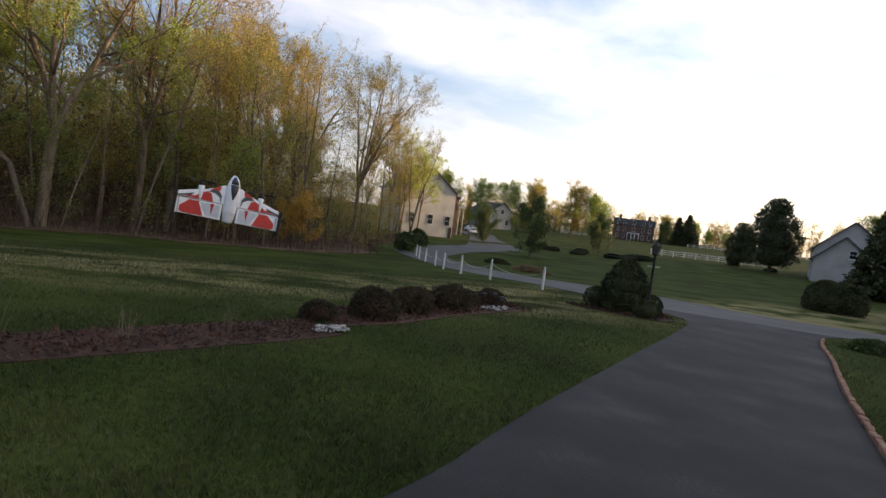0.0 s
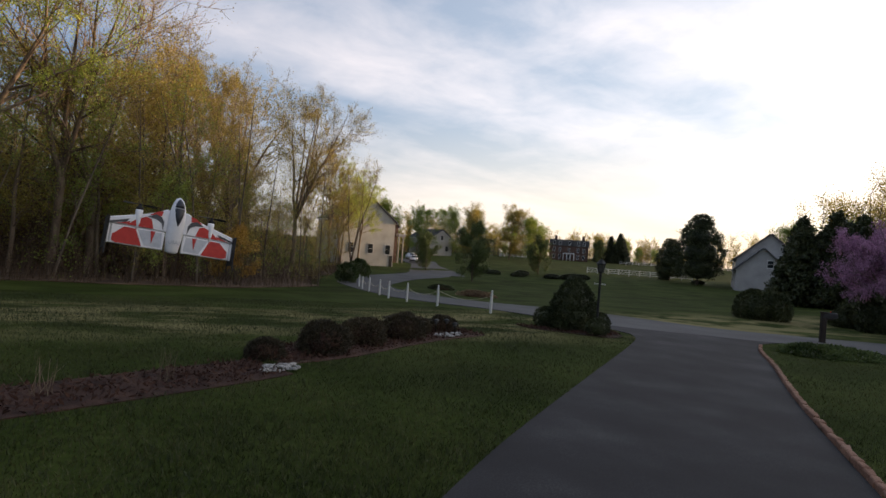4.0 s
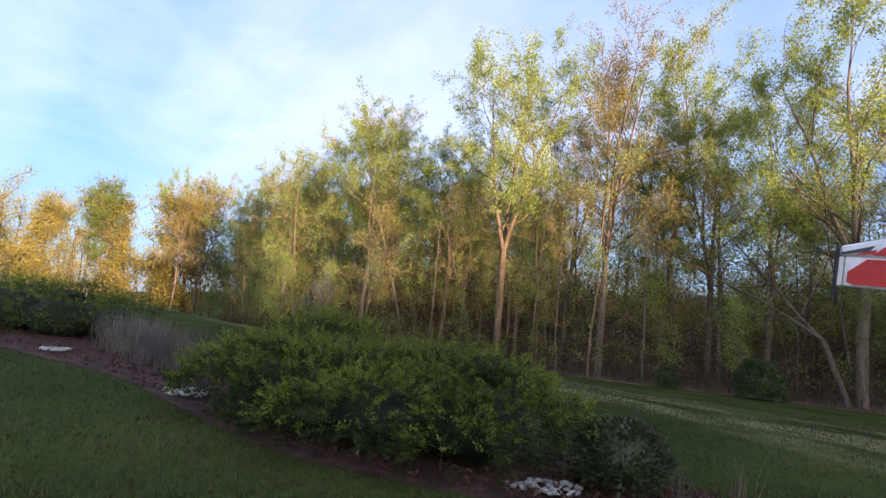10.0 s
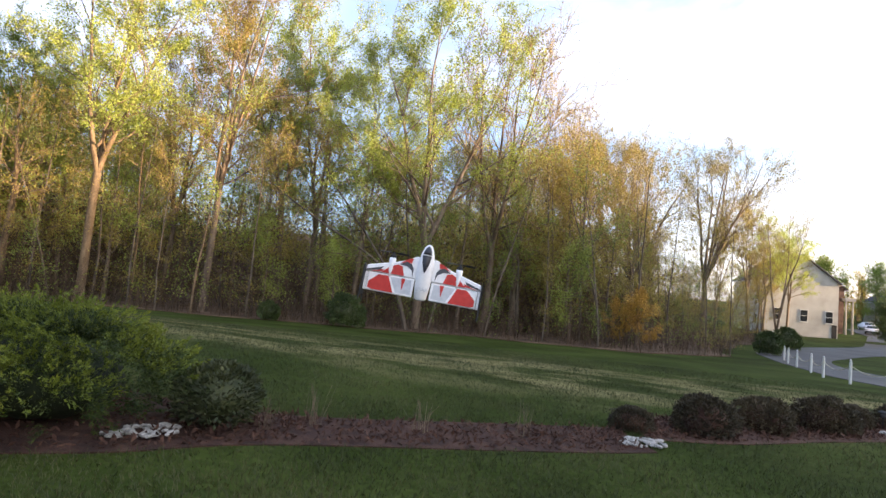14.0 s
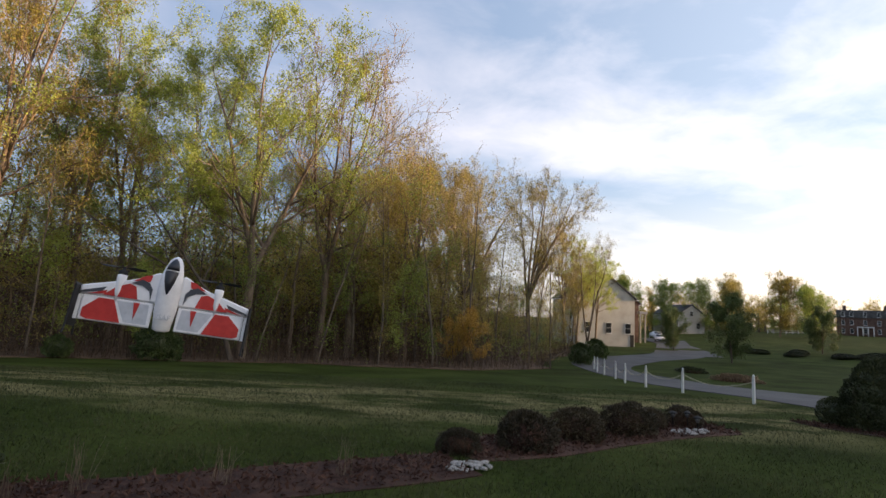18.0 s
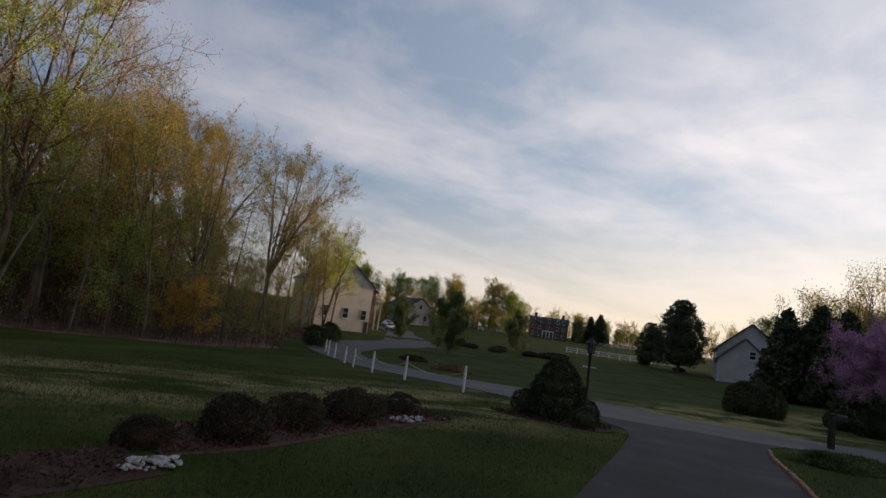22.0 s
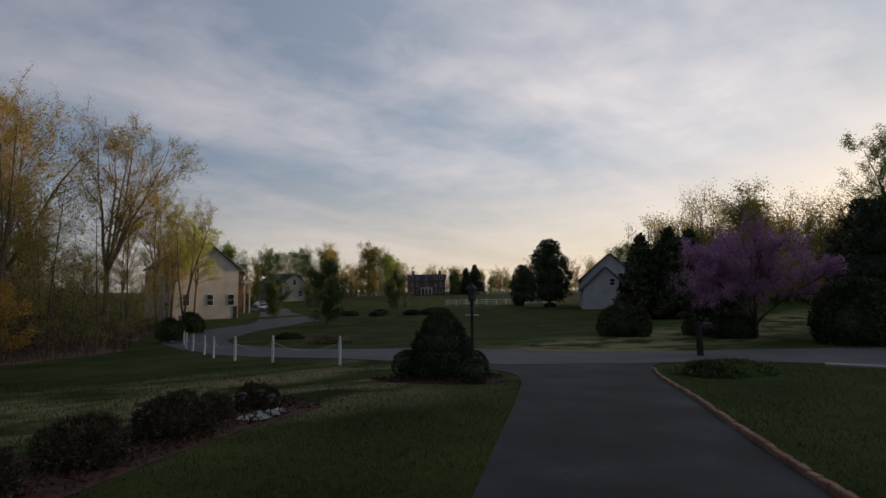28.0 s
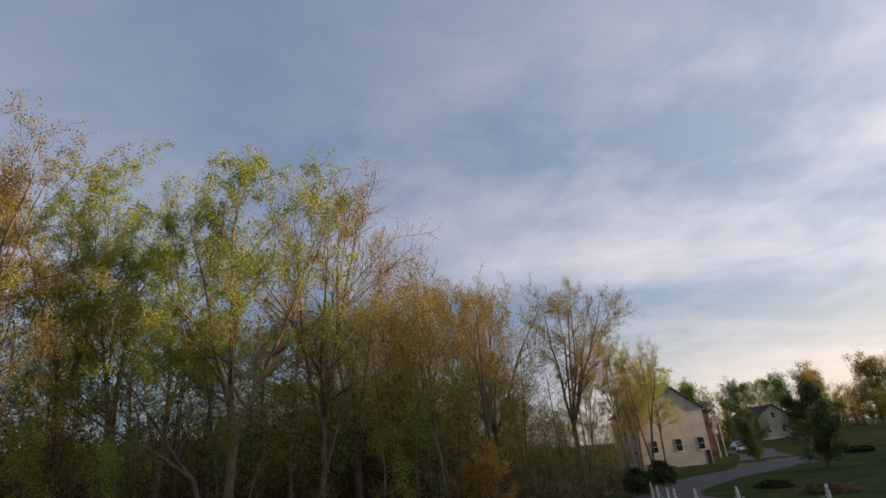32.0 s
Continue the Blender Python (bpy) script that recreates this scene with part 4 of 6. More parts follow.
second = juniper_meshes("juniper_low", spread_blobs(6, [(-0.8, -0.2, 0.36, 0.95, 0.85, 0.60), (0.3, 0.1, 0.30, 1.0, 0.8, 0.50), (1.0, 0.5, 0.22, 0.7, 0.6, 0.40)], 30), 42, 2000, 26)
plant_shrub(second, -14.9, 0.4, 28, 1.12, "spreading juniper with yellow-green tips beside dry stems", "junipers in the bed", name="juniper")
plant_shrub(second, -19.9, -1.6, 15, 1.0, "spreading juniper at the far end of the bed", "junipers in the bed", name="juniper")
azalea = [shrub_meshes("azalea", [(0, 0, 0.22, 0.46, 0.44, 0.34), (0.16, 0.1, 0.2, 0.36, 0.36, 0.32), (-0.18, 0.05, 0.18, 0.34, 0.34, 0.28)], LEAF_AZALEA, 43 + k, 8500, 0.026, 0.5, 0.14, MULCH) for k in range(2)]
for i, (x, y, k, word) in enumerate(((0.45, 6.05, 0.55, "small"), (1.5, 6.45, 0.9, "rounded"), (2.58, 7.25, 0.84, "rounded"), (3.68, 7.85, 0.9, "rounded"), (4.5, 8.6, 0.62, "low"), (5.35, 8.95, 0.68, "low"))):
    plant_shrub(azalea[i % 2], x, y, 57 * i, k, word + " dark azalea bush with bronze-green leaves on mulch", "azaleas in the bed", name="azalea")
cone = shrub_meshes("cone_yew", [(0, 0, 0.4, 0.9, 0.88, 0.62), (0, 0, 0.82, 0.78, 0.76, 0.52), (0, 0, 1.14, 0.58, 0.57, 0.44), (0.03, 0, 1.34, 0.38, 0.38, 0.32)], LEAF_DARK, 46, 20000, 0.036, 0.5, 0.12)
plant_shrub(cone, 10.3, 9.55, 30, 1.0, "dark clipped conical yew beside the lamp post", name="conical_yew").scale = (0.82, 0.82, 0.94)
ball = shrub_meshes("clipped_bush", [(0, 0, 0.42, 0.5, 0.48, 0.44)], LEAF_DARK, 47, 3500, 0.04, 0.5, 0.08)
plant_shrub(ball, -3.95, 3.25, 120, 0.85, "small dark bush at the end of the juniper", name="round_bush").scale = (0.95, 0.8, 0.7)
plant_shrub(ball, 9.78, 10.1, 0, 0.74, "dark rounded bush beside the conical yew", name="round_bush", group="bushes by the lamp post")
plant_shrub(ball, 10.85, 9.05, 60, 0.68, "dark rounded bush beside the lamp post", name="round_bush", group="bushes by the lamp post")
plant_shrub(ball, 9.88, 8.2, 140, 0.58, "small dark bush at the foot of the lamp post", name="round_bush", group="bushes by the lamp post")
hedge_ball = shrub_meshes("hedge_ball", [(-0.5, 0, 0.55, 1.0, 0.95, 1.0), (0.5, 0.05, 0.55, 1.0, 0.95, 0.97)], LEAF_DARK, 48, 11000, 0.07, 0.3, 0.05)
plant_shrub(hedge_ball, 29.6, 14.1, -25, 1.02, "wide clipped round bush across the lane", name="round_bush", group="bushes across the lane")
plant_shrub(hedge_ball, 33.2, 11.6, 40, 0.62, "clipped round bush across the lane", name="round_bush", group="bushes across the lane")
plant_shrub(hedge_ball, 31.8, 9.4, 60, 0.82, "clipped round bush beside the redbud", name="round_bush", group="bushes across the lane")
tall_bush = shrub_meshes("tall_bush", [(0, 0, 0.9, 1.9, 1.7, 1.8), (-0.7, 0.3, 0.8, 1.4, 1.4, 1.55), (0.7, 0.1, 0.8, 1.4, 1.4, 1.6)], LEAF_DARK, 49, 20000, 0.08, 0.3, 0.05)
plant_shrub(tall_bush, 31.0, 4.0, 20, 1.02, "big dark rounded bush beside the neighbour's drive", name="tall_bush")
mound = shrub_meshes("ground_cover", [(-0.4, 0, 0.0, 0.9, 0.7, 0.3), (0.5, 0.1, 0.0, 1.0, 0.7, 0.26)], LEAF_DARKER, 50, 6000, 0.05, 0.4, 0.12)
plant_shrub(mound, 15.3, 4.9, -25, 1.0, "low mound of green ground cover at the drive's corner", name="ground_cover")
green_bush = shrub_meshes("edge_bush", [(0, 0, 0.75, 0.9, 0.8, 0.85), (0.5, 0.1, 0.55, 0.6, 0.6, 0.6)], LEAF_DARKER, 51, 6000, 0.07, 0.2, 0.2)
plant_shrub(green_bush, -10.4, 26.2, 0, 1.0, "dark green bush at the wood's edge", name="edge_bush", group="bushes at the wood's edge")
plant_shrub(green_bush, -14.2, 25.4, 80, 0.6, "small green bush at the wood's edge", name="edge_bush", group="bushes at the wood's edge")
plant_shrub(green_bush, 15.6, 39.5, 30, 0.95, "dark bush at the wood's edge near the fence", name="edge_bush", group="bushes at the wood's edge")
plant_shrub(green_bush, 21.5, 50.5, 10, 1.1, "dark bush at the wood's edge near the fence", name="edge_bush", group="bushes at the wood's edge")
for x, y, k in ((61, 59, 1.0), (63.5, 60.5, 1.0), (59, 61.5, 0.9), (56, 66, 0.8), (60, 70, 0.9), (85.5, 54, 0.8), (55, 72, 0.9)):
    plant_shrub(hedge_ball, x, y, x * 31 % 90, k * 0.85, "low clipped bush on the far lawn", name="round_bush", group="bushes on the far lawn").scale = (k * 1.7, k * 1.2, k * 0.5)


def stem_clump(name, label, x, y, height, count, spread, seed, mat, category, group="", stem=0.006):
    """A clump of thin upright stems fanning from the ground."""
    r = np.random.default_rng(seed)
    segs = []
    for i in range(count):
        a = r.uniform(0, 6.28)
        p = np.array([math.cos(a), math.sin(a), 0]) * spread * r.uniform() ** 0.5
        limb(r, p, side_way(r, np.array([0, 0, 1.0]), r.uniform(0, 0.3)), height * r.uniform(0.6, 1.1), stem, stem * 0.4, 3, 0.1, 0.0, segs)
    v, f = tubes(segs, 3)
    t = thing(name, label, category, (x, y, gz(x, y)), 0, group)
    part("stalk", mesh_of(name, v, f, mat), t, kind="stuff")
    return t


for i, (x, y, h) in enumerate(((-12.7, 1.3, 0.62), (-11.9, 1.35, 0.66), (-11.0, 1.5, 0.6), (-10.1, 1.6, 0.62))):
    stem_clump("dry_shrub", "leafless grey-stemmed shrub in the mulch bed", x, y, h, 260, 0.45, 60 + i, LEAF_GREY, "shrub", "dry shrubs in the bed")
for i, (x, y, h) in enumerate(((-3.15, 3.75, 0.42), (-2.1, 4.2, 0.36), (-1.0, 4.75, 0.38), (-3.5, 3.35, 0.3))):
    stem_clump("dry_plant", "tuft of dry straw-coloured stalks in the mulch", x, y, h, 18, 0.09, 70 + i, TWIG_GREY, "plant", "dry tufts in the bed", 0.0028)

# ---- single trees ----
v, f = tubes([(0, 0, -0.1, 0.22, 0, 0, 5.0, 0.16), (0, 0, 5.0, 0.16, 0, 0, 10.5, 0.04)], 8)
HOLLY = (mesh_of("holly_trunk", v, f, BARK_DARK), *shrub_meshes("holly", spread_blobs(9, [(0, 0, 2.8, 3.2, 3.1, 2.4), (0.3, 0, 5.2, 3.5, 3.4, 2.7), (-0.2, 0.1, 7.6, 2.9, 2.8, 2.3), (0.2, 0, 9.7, 1.7, 1.7, 1.6)], 70), LEAF_DARK, 52, 19000, 0.15, 0.4, 0.2))


def plant_holly(meshes, x, y, turn, size, label, group, name):
    t = thing(name, label, "tree", (x, y, gz(x, y) - 0.05), turn, group)
    t.scale = (size, size, size)
    part("trunk", meshes[0], t)
    part("crown", meshes[1], t, kind="stuff")
    part("inner_mass", meshes[2], t, kind="stuff")


plant_tree(TREES["redbud"], 32.4, 8.4, 40, 1.0, "redbud tree in full pink-purple blossom on the lawn", "", "redbud_tree").scale = (1.08, 1.08, 1.1)
plant_tree(TREES["orange"], 5.3, 31.0, 10, 0.8, "small tree with orange-gold new leaves at the wood's edge", "", "young_tree")
plant_tree(TREES["orange"], 4.4, 31.6, 130, 0.65, "small tree with orange-gold new leaves at the wood's edge", "", "young_tree")
plant_tree(TREES["sapling"], 1.6, 31.5, 10, 0.75, "slender tree with bright lime leaves at the wood's edge", "", "young_tree")
plant_tree(TREES["blossom"], -30.8, 15.6, 0, 0.9, "small tree with white blossom at the wood's edge", "", "blossom_tree")
plant_tree(TREES["maple"], 37.6, 53.0, 0, 0.95, "young round-crowned maple on the far lawn", "", "maple_tree")
plant_tree(TREES["maple"], 46.6, 79.5, 70, 0.85, "young dark tree beside the cream house", "", "maple_tree")
plant_tree(TREES["maple"], 63.9, 70.3, 140, 0.88, "dark round tree on the far lawn", "", "maple_tree")
plant_tree(TREES["maple"], 160, 143, 20, 1.1, "dark round tree beside the big brick house", "", "maple_tree")
plant_holly(HOLLY, 80.5, 51.0, 0, 1.0, "tall dense dark evergreen beside the grey house", "dense evergreens", "evergreen_tree")
plant_holly(HOLLY, 86.0, 60.0, 90, 0.66, "dense dark evergreen on the far lawn", "dense evergreens", "evergreen_tree")
plant_holly(HOLLY, 44.5, 4.5, 45, 0.72, "dark evergreen behind the big rounded bush", "dense evergreens", "evergreen_tree")
plant_holly(HOLLY, 48.0, 1.0, 130, 0.75, "dark evergreen beside the brick house", "dense evergreens", "evergreen_tree")
plant_tree(TREES["broad"], 49.0, 3.2, 200, 0.72, "tall tree with thin gold-green leaves beside the brick house", "", "tree")
plant_tree(TREES["full"], 74.0, 17.5, 20, 0.95, "tree with gold-green crown behind the redbud", "", "tree")
for x, y, k in ((87.7, 121.7, 0.96), (101.0, 124.1, 1.05), (106.8, 119.2, 0.9), (80.6, 126.5, 0.95), (112, 126, 0.8), (93, 132, 0.8), (171.8, 152.9, 0.75), (180, 150, 0.7), (190, 160, 0.6), (204, 161, 0.5), (216, 160, 0.5), (122, 150, 0.8), (72, 128, 0.9), (66, 132, 1.0), (100, 46, 0.8), (104, 38, 0.85)):
    plant_tree(TREES["full" if int(x) % 2 else "full_green"], x, y, x * 17 % 360, k, "round-crowned tree in golden spring leaf in the distance", "distant trees", "tree")


def spruce_meshes(seed, height, width):
    """A pointed conifer: a straight trunk and drooping whorls of needled boughs."""
    r = np.random.default_rng(seed)
    segs, pts = [], []
    limb(r, np.zeros(3), np.array([0, 0, 1.0]), height, 0.14, 0.02, 8, 0.005, 0, segs)
    z = 0.5
    while z < height - 0.15:
        L = width * (1 - z / height) ** 0.85 * r.uniform(0.75, 1.15) + 0.1
        for k in range(7):
            a = r.uniform(0, 6.28)
            b, _ = limb(r, np.array([0, 0, z]), np.array([math.cos(a), math.sin(a), -0.12]), L, 0.02, 0.006, 3, 0.06, 0.04, segs)
            for q0, q1 in zip(b[:-1], b[1:]):
                n = int(8 + 15 * L)
                pts.append(q0 + (q1 - q0) * r.uniform(0, 1, (n, 1)) + r.normal(size=(n, 3)) * 0.13)
        z += height * 0.035
    v, f = tubes(segs, 4)
    v2, f2 = blades(np.concatenate(pts), 0.2, r, up=0.3)
    return mesh_of("spruce_trunk", v, f, BARK_DARK), None, mesh_of("spruce_needles", v2, f2, LEAF_DARK)


def plant_spruce(meshes, x, y, turn, size, label):
    t = thing("spruce_tree", label, "tree", (x, y, gz(x, y) - 0.1), turn, "spruces")
    t.scale = (size, size, size)
    part("trunk", meshes[0], t)
    part("crown", meshes[2], t, kind="stuff")


SPRUCE = spruce_meshes(81, 9, 3.3)
for x, y, k in ((55, 24, 0.95), (56, 21.6, 1.0), (58.0, 22.8, 0.9), (57, 19.5, 0.86), (60, 26, 0.8), (60, 18, 0.85), (56.5, 25.5, 0.78), (54, 20.2, 0.7), (58.5, 20.5, 0.98), (55.2, 22.4, 0.8), (61.5, 23, 0.95), (85.6, 60.9, 0.36)):
    plant_spruce(SPRUCE, x, y, x * 41 % 360, k, "dark pointed spruce behind the lawn")
for x, y, k in ((172, 148, 1.2), (175, 146, 1.35), (178, 147, 1.1), (168, 150, 1.0)):
    plant_spruce(SPRUCE, x, y, x * 41 % 360, k, "dark spruce beside the big brick house")


def far_woods(name, line, height, count, seed, under=200, fill=False):
    """A far belt of trees as one object: trunks, crowns of many leaf clumps with gaps; fill packs the gaps to block low
    sun.
    """
    r = np.random.default_rng(seed)
    segs, pts = [], []
    p = np.array(line, float)
    c = np.concatenate([[0], np.cumsum(np.linalg.norm(np.diff(p, axis=0), axis=1))])
    for i in range(count):
        s = r.uniform(0, c[-1])
        x, y = (np.interp(s, c, p[:, k]) + r.normal() * 6 for k in (0, 1))
        h = height * r.uniform(0.6, 1.1)
        z = gz(x, y)
        st, sd = limb(r, np.array([x, y, z - 0.1]), np.array([0, 0, 1.0]), h * 0.9, 0.2, 0.04, 5, 0.04, 0, segs)
        for k in range(12):
            j = 1 + k % 5
            b, _ = limb(r, st[j], side_way(r, sd[j], r.uniform(0.5, 1.0)), h * r.uniform(0.12, 0.3), 0.05, 0.02, 3, 0.12, 0.08, segs)
            for q in b[1:]:
                pts.append(q + r.normal(size=(24, 3)) * h * 0.036)
        # low leaf filling, thickened where the belt must stop sun leaks
        pts.append(np.array([x, y, z + 0.2 * h]) + r.normal(size=(under, 3)) * np.array([3.0, 3.0, 0.15 * h]))
        # leaves packed over the full height, so that no low sun leaks through
        if fill:
            q = r.normal(size=(500, 3)) * np.array([2.6, 2.6, 0])
            pts.append(np.array([x, y, z]) + q + np.outer(r.uniform(0.03, 0.95, 500) * h, [0, 0, 1]))
    v, f = tubes(segs, 3)
    v2, f2 = blades(np.concatenate(pts), 0.24 if fill else 0.16, r)
    idx = np.concatenate([np.zeros(len(f), int), np.ones(len(f2), int)])
    tagged(new(name, mesh_of(name, np.concatenate([v, v2]), np.concatenate([f, f2 + len(v)]), [BARK_DARK, LEAF_GOLD], idx)), "distant belt of trees in gold-green spring leaf, some belts added to screen the sun", "woods", kind="stuff")


# western belt: tops in view, dense foot and southern run added as sun screen
far_woods("far_woods", [(116, 47), (119, 36), (122, 15), (120, -15), (110, -50), (95, -80)], 18, 300, 91, 300)
# unseen belt added behind the first to keep the low sun off the lawn
far_woods("back_woods", [(130, 46), (138, 14), (134, -18), (121, -55)], 15.5, 380, 95, 60, True)
far_woods("distant_woods", [(58, 138), (85, 152), (115, 168), (165, 185), (215, 190), (275, 185)], 11.5, 230, 92)
far_woods("meadow_woods", [(-96, 32), (-106, 10), (-108, -25), (-95, -60)], 14, 150, 93)
# mostly hidden belt, added to cast shade over the far lawn
far_woods("hill_woods", [(240, 160), (250, 115), (245, 70), (225, 30), (205, -5)], 15, 170, 94)

# ---- beds ----
def bed(name, near, far, label):
    me, _, _ = ribbon(name, far, near, MULCH, 0.012, 6, 6)
    tagged(new(name, me), label, "mulch bed", kind="structure")
    return near, far


BED_A = bed("mulch_bed", [(-21, -2.4), (-16.5, -1.7), (-12.5, -0.4), (-9.9, 0.6), (-7.6, 0.85), (-5.9, 1.1), (-4.3, 2.0), (-3.3, 2.9), (-1.2, 4.05), (0.55, 5.0)], [(-21, 0.6), (-16, 1.6), (-12.5, 2.6), (-9.5, 3.0), (-7, 3.6), (-5.6, 3.8), (-4.2, 3.8), (-3.2, 4.1), (-1.2, 5.25), (0.2, 6.0)], "long bed of dark red-brown bark mulch along the lawn")
BED_B = bed("mulch_bed_far", [(0.6, 5.6), (1.8, 6.0), (3.2, 6.85), (4.6, 7.6), (6.1, 8.2)], [(0.3, 6.7), (1.7, 7.6), (3.0, 8.5), (4.4, 9.3), (6.3, 9.5)], "bark mulch bed under the azaleas")
BED_C = bed("mulch_ring", [(9.0, 9.9), (9.3, 8.7), (9.95, 7.9), (10.9, 8.2), (11.4, 9.05)], [(9.2, 10.8), (10.0, 10.8), (10.5, 10.6), (11.1, 10.0), (11.5, 9.2)], "bark mulch under the conical yew")


def chips(name, beds, count, seed):
    """Loose bark chips over the beds, in one object."""
    r = np.random.default_rng(seed)
    out = []
    for near, far in beds:
        n, f = np.array(near), np.array(far)
        s = r.uniform(0, len(n) - 1, count // len(beds))
        k = r.uniform(0.04, 0.96, len(s))
        i, w = s.astype(int), (s % 1)[:, None]
        a, b = n[i] * (1 - w) + n[i + 1] * w, f[i] * (1 - w) + f[i + 1] * w
        p = a * (1 - k[:, None]) + b * k[:, None]
        out.append(np.column_stack([p, ground_z(p[:, 0], p[:, 1]) + 0.018 + r.uniform(0, 0.02, len(p))]))
    v, f = blades(np.concatenate(out), 0.028, r, long=2.4)
    tagged(new(name, mesh_of(name, v, f, MULCH)), "loose bark chips on the mulch beds", "mulch", kind="stuff")


chips("bark_chips", (BED_A, BED_A, BED_B, BED_C), 16000, 101)


# ---- pebbles ----
def pebble_mesh(seed):
    r = np.random.default_rng(seed)
    bm = bmesh.new()
    bmesh.ops.create_icosphere(bm, subdivisions=1, radius=1)
    for v in bm.verts:
        v.co *= 0.8 + 0.35 * r.uniform()
        v.co.z *= 0.6
    return bm_mesh("pebble", bm, STONE_WHITE)


PEBBLES = [pebble_mesh(110 + i) for i in range(5)]


def pebble_patch(x, y, rx, ry, turn, seed, count=70):
    r = np.random.default_rng(seed)
    t = thing("pebble_patch", "patch of white and grey pebbles laid on the mulch", "pebbles", (x, y, gz(x, y) + 0.03), turn, "pebble patches")
    for i in range(count):
        a, d = r.uniform(0, 6.28), r.uniform() ** 0.5
        k = r.uniform(0.018, 0.045)
        px, py = rx * d * math.cos(a), ry * d * math.sin(a)
        m = Matrix.Translation((px, py, k * 0.4)) @ Euler((0, 0, r.uniform(0, 6.28))).to_matrix().to_4x4() @ Matrix.Diagonal((k * 1.2, k, k, 1))
        part("pebble", PEBBLES[i % 5], t, m=m)


for i, (x, y, rx, ry, a) in enumerate(((0.45, 5.25, 0.34, 0.2, 20), (5.0, 8.1, 0.42, 0.24, 25), (-4.25, 2.6, 0.32, 0.2, 35), (-8.5, 1.1, 0.45, 0.22, 0), (-12.2, 0.25, 0.35, 0.2, 0))):
    pebble_patch(x, y, rx, ry, a, 120 + i)

# ---- edging of the drive ----
edging = thing("drive_edging", "row of worn terracotta edging bricks along the driveway", "edging")
EDGE_BRICKS = []
for k in range(4):
    r = np.random.default_rng(130 + k)
    bm = bmesh.new()
    bmesh.ops.create_cube(bm, size=1, matrix=Matrix.Diagonal((0.19, 0.085, 0.14, 1)))
    for v in bm.verts:
        v.co += Vector(r.normal(size=3) * 0.006)
    EDGE_BRICKS.append(bm_mesh("brick", bm, BRICK, 0.012))
line = DR[(DR[:, 0] > -6) & (DR[:, 0] < 15.2)]
dist = np.concatenate([[0], np.cumsum(np.linalg.norm(np.diff(line, axis=0), axis=1))])
r = np.random.default_rng(140)
s, i = 0.1, 0
while s < dist[-1] - 0.1:
    x, y = (float(np.interp(s, dist, line[:, k])) for k in (0, 1))
    x2, y2 = (float(np.interp(s + 0.05, dist, line[:, k])) for k in (0, 1))
    a = math.degrees(math.atan2(y2 - y, x2 - x))
    nx, ny = math.sin(radians(a)), -math.cos(radians(a))
    part("brick", EDGE_BRICKS[i % 4], edging, m=pose(x + nx * 0.05, y + ny * 0.05, gz(x, y) + 0.005 + r.uniform(-0.012, 0.012), r.uniform(-3, 3), r.uniform(-3, 3), a + r.uniform(-3, 3)))
    s += 0.205
    i += 1

# ---- lamp post ----
lamp = thing("street_lamp", "black cast-iron yard lamp on a fluted post beside the yew", "lamp", (10.0, 8.35, gz(10.0, 8.35)))
part("post", lathe("post", [(0.065, 0), (0.065, 0.12), (0.045, 0.16), (0.036, 0.45), (0.041, 0.47), (0.036, 0.52), (0.031, 1.60), (0.046, 1.63), (0.03, 1.68), (0.05, 1.72), (0.02, 1.73)], PAINT_BLACK, 14), lamp)
part("crossbar", box("crossbar", (-0.13, -0.010, 1.40), (0.13, 0.010, 1.42), PAINT_WHITE, 0.004), lamp, "pale ladder-rest crossbar", pose(0, 0, 0, 0, 0, 130))
for sx in (-1, 1):
    part("crossbar_knob", lathe("knob", [(0.004, -0.02), (0.02, 0), (0.004, 0.02)], PAINT_WHITE, 8), lamp, m=pose(sx * 0.135 * math.cos(radians(130)), sx * 0.135 * math.sin(radians(130)), 1.41))
head = part("lantern", lathe("lantern_base", [(0.05, 1.72), (0.085, 1.735), (0.085, 1.75), (0.06, 1.755)], PAINT_BLACK, 6, False), lamp)
for k in range(6):
    a0, a1 = math.pi * k / 3, math.pi * (k + 1) / 3
    segs = [(0.07 * math.cos(a0), 0.07 * math.sin(a0), 1.75, 0.006, 0.112 * math.cos(a0), 0.112 * math.sin(a0), 1.96, 0.006)]
    v, f = tubes(segs, 5)
    part("lantern_bar", mesh_of("lantern_bar", v, f, PAINT_BLACK), head)
    quad = [(0.068 * math.cos(a0), 0.068 * math.sin(a0), 1.752), (0.068 * math.cos(a1), 0.068 * math.sin(a1), 1.752), (0.109 * math.cos(a1), 0.109 * math.sin(a1), 1.958), (0.109 * math.cos(a0), 0.109 * math.sin(a0), 1.958)]
    back = [(x * 0.95, y * 0.95, z) for x, y, z in quad]
    part("glass_pane", mesh_of("glass_pane", quad + back, [(0, 1, 2, 3), (7, 6, 5, 4), (0, 4, 5, 1), (2, 6, 7, 3)], LAMP_GLASS), head, "clear lantern glass")
part("lantern_roof", lathe("lantern_roof", [(0.142, 1.955), (0.142, 1.97), (0.06, 2.05), (0.055, 2.06), (0.03, 2.085), (0.012, 2.09), (0.02, 2.115), (0.004, 2.14)], PAINT_BLACK, 6, False), lamp)

# ---- rope fence ----
POST_AT = [(11.01, 14.42), (10.55, 17.5), (10.6, 20.25), (11.1, 23.1), (12.0, 26.0), (12.65, 28.8), (13.45, 31.6), (14.45, 34.4)]
post_body = box("fence_post", (-0.036, -0.036, -0.1), (0.036, 0.036, 0.74), PAINT_WHITE, 0.005)
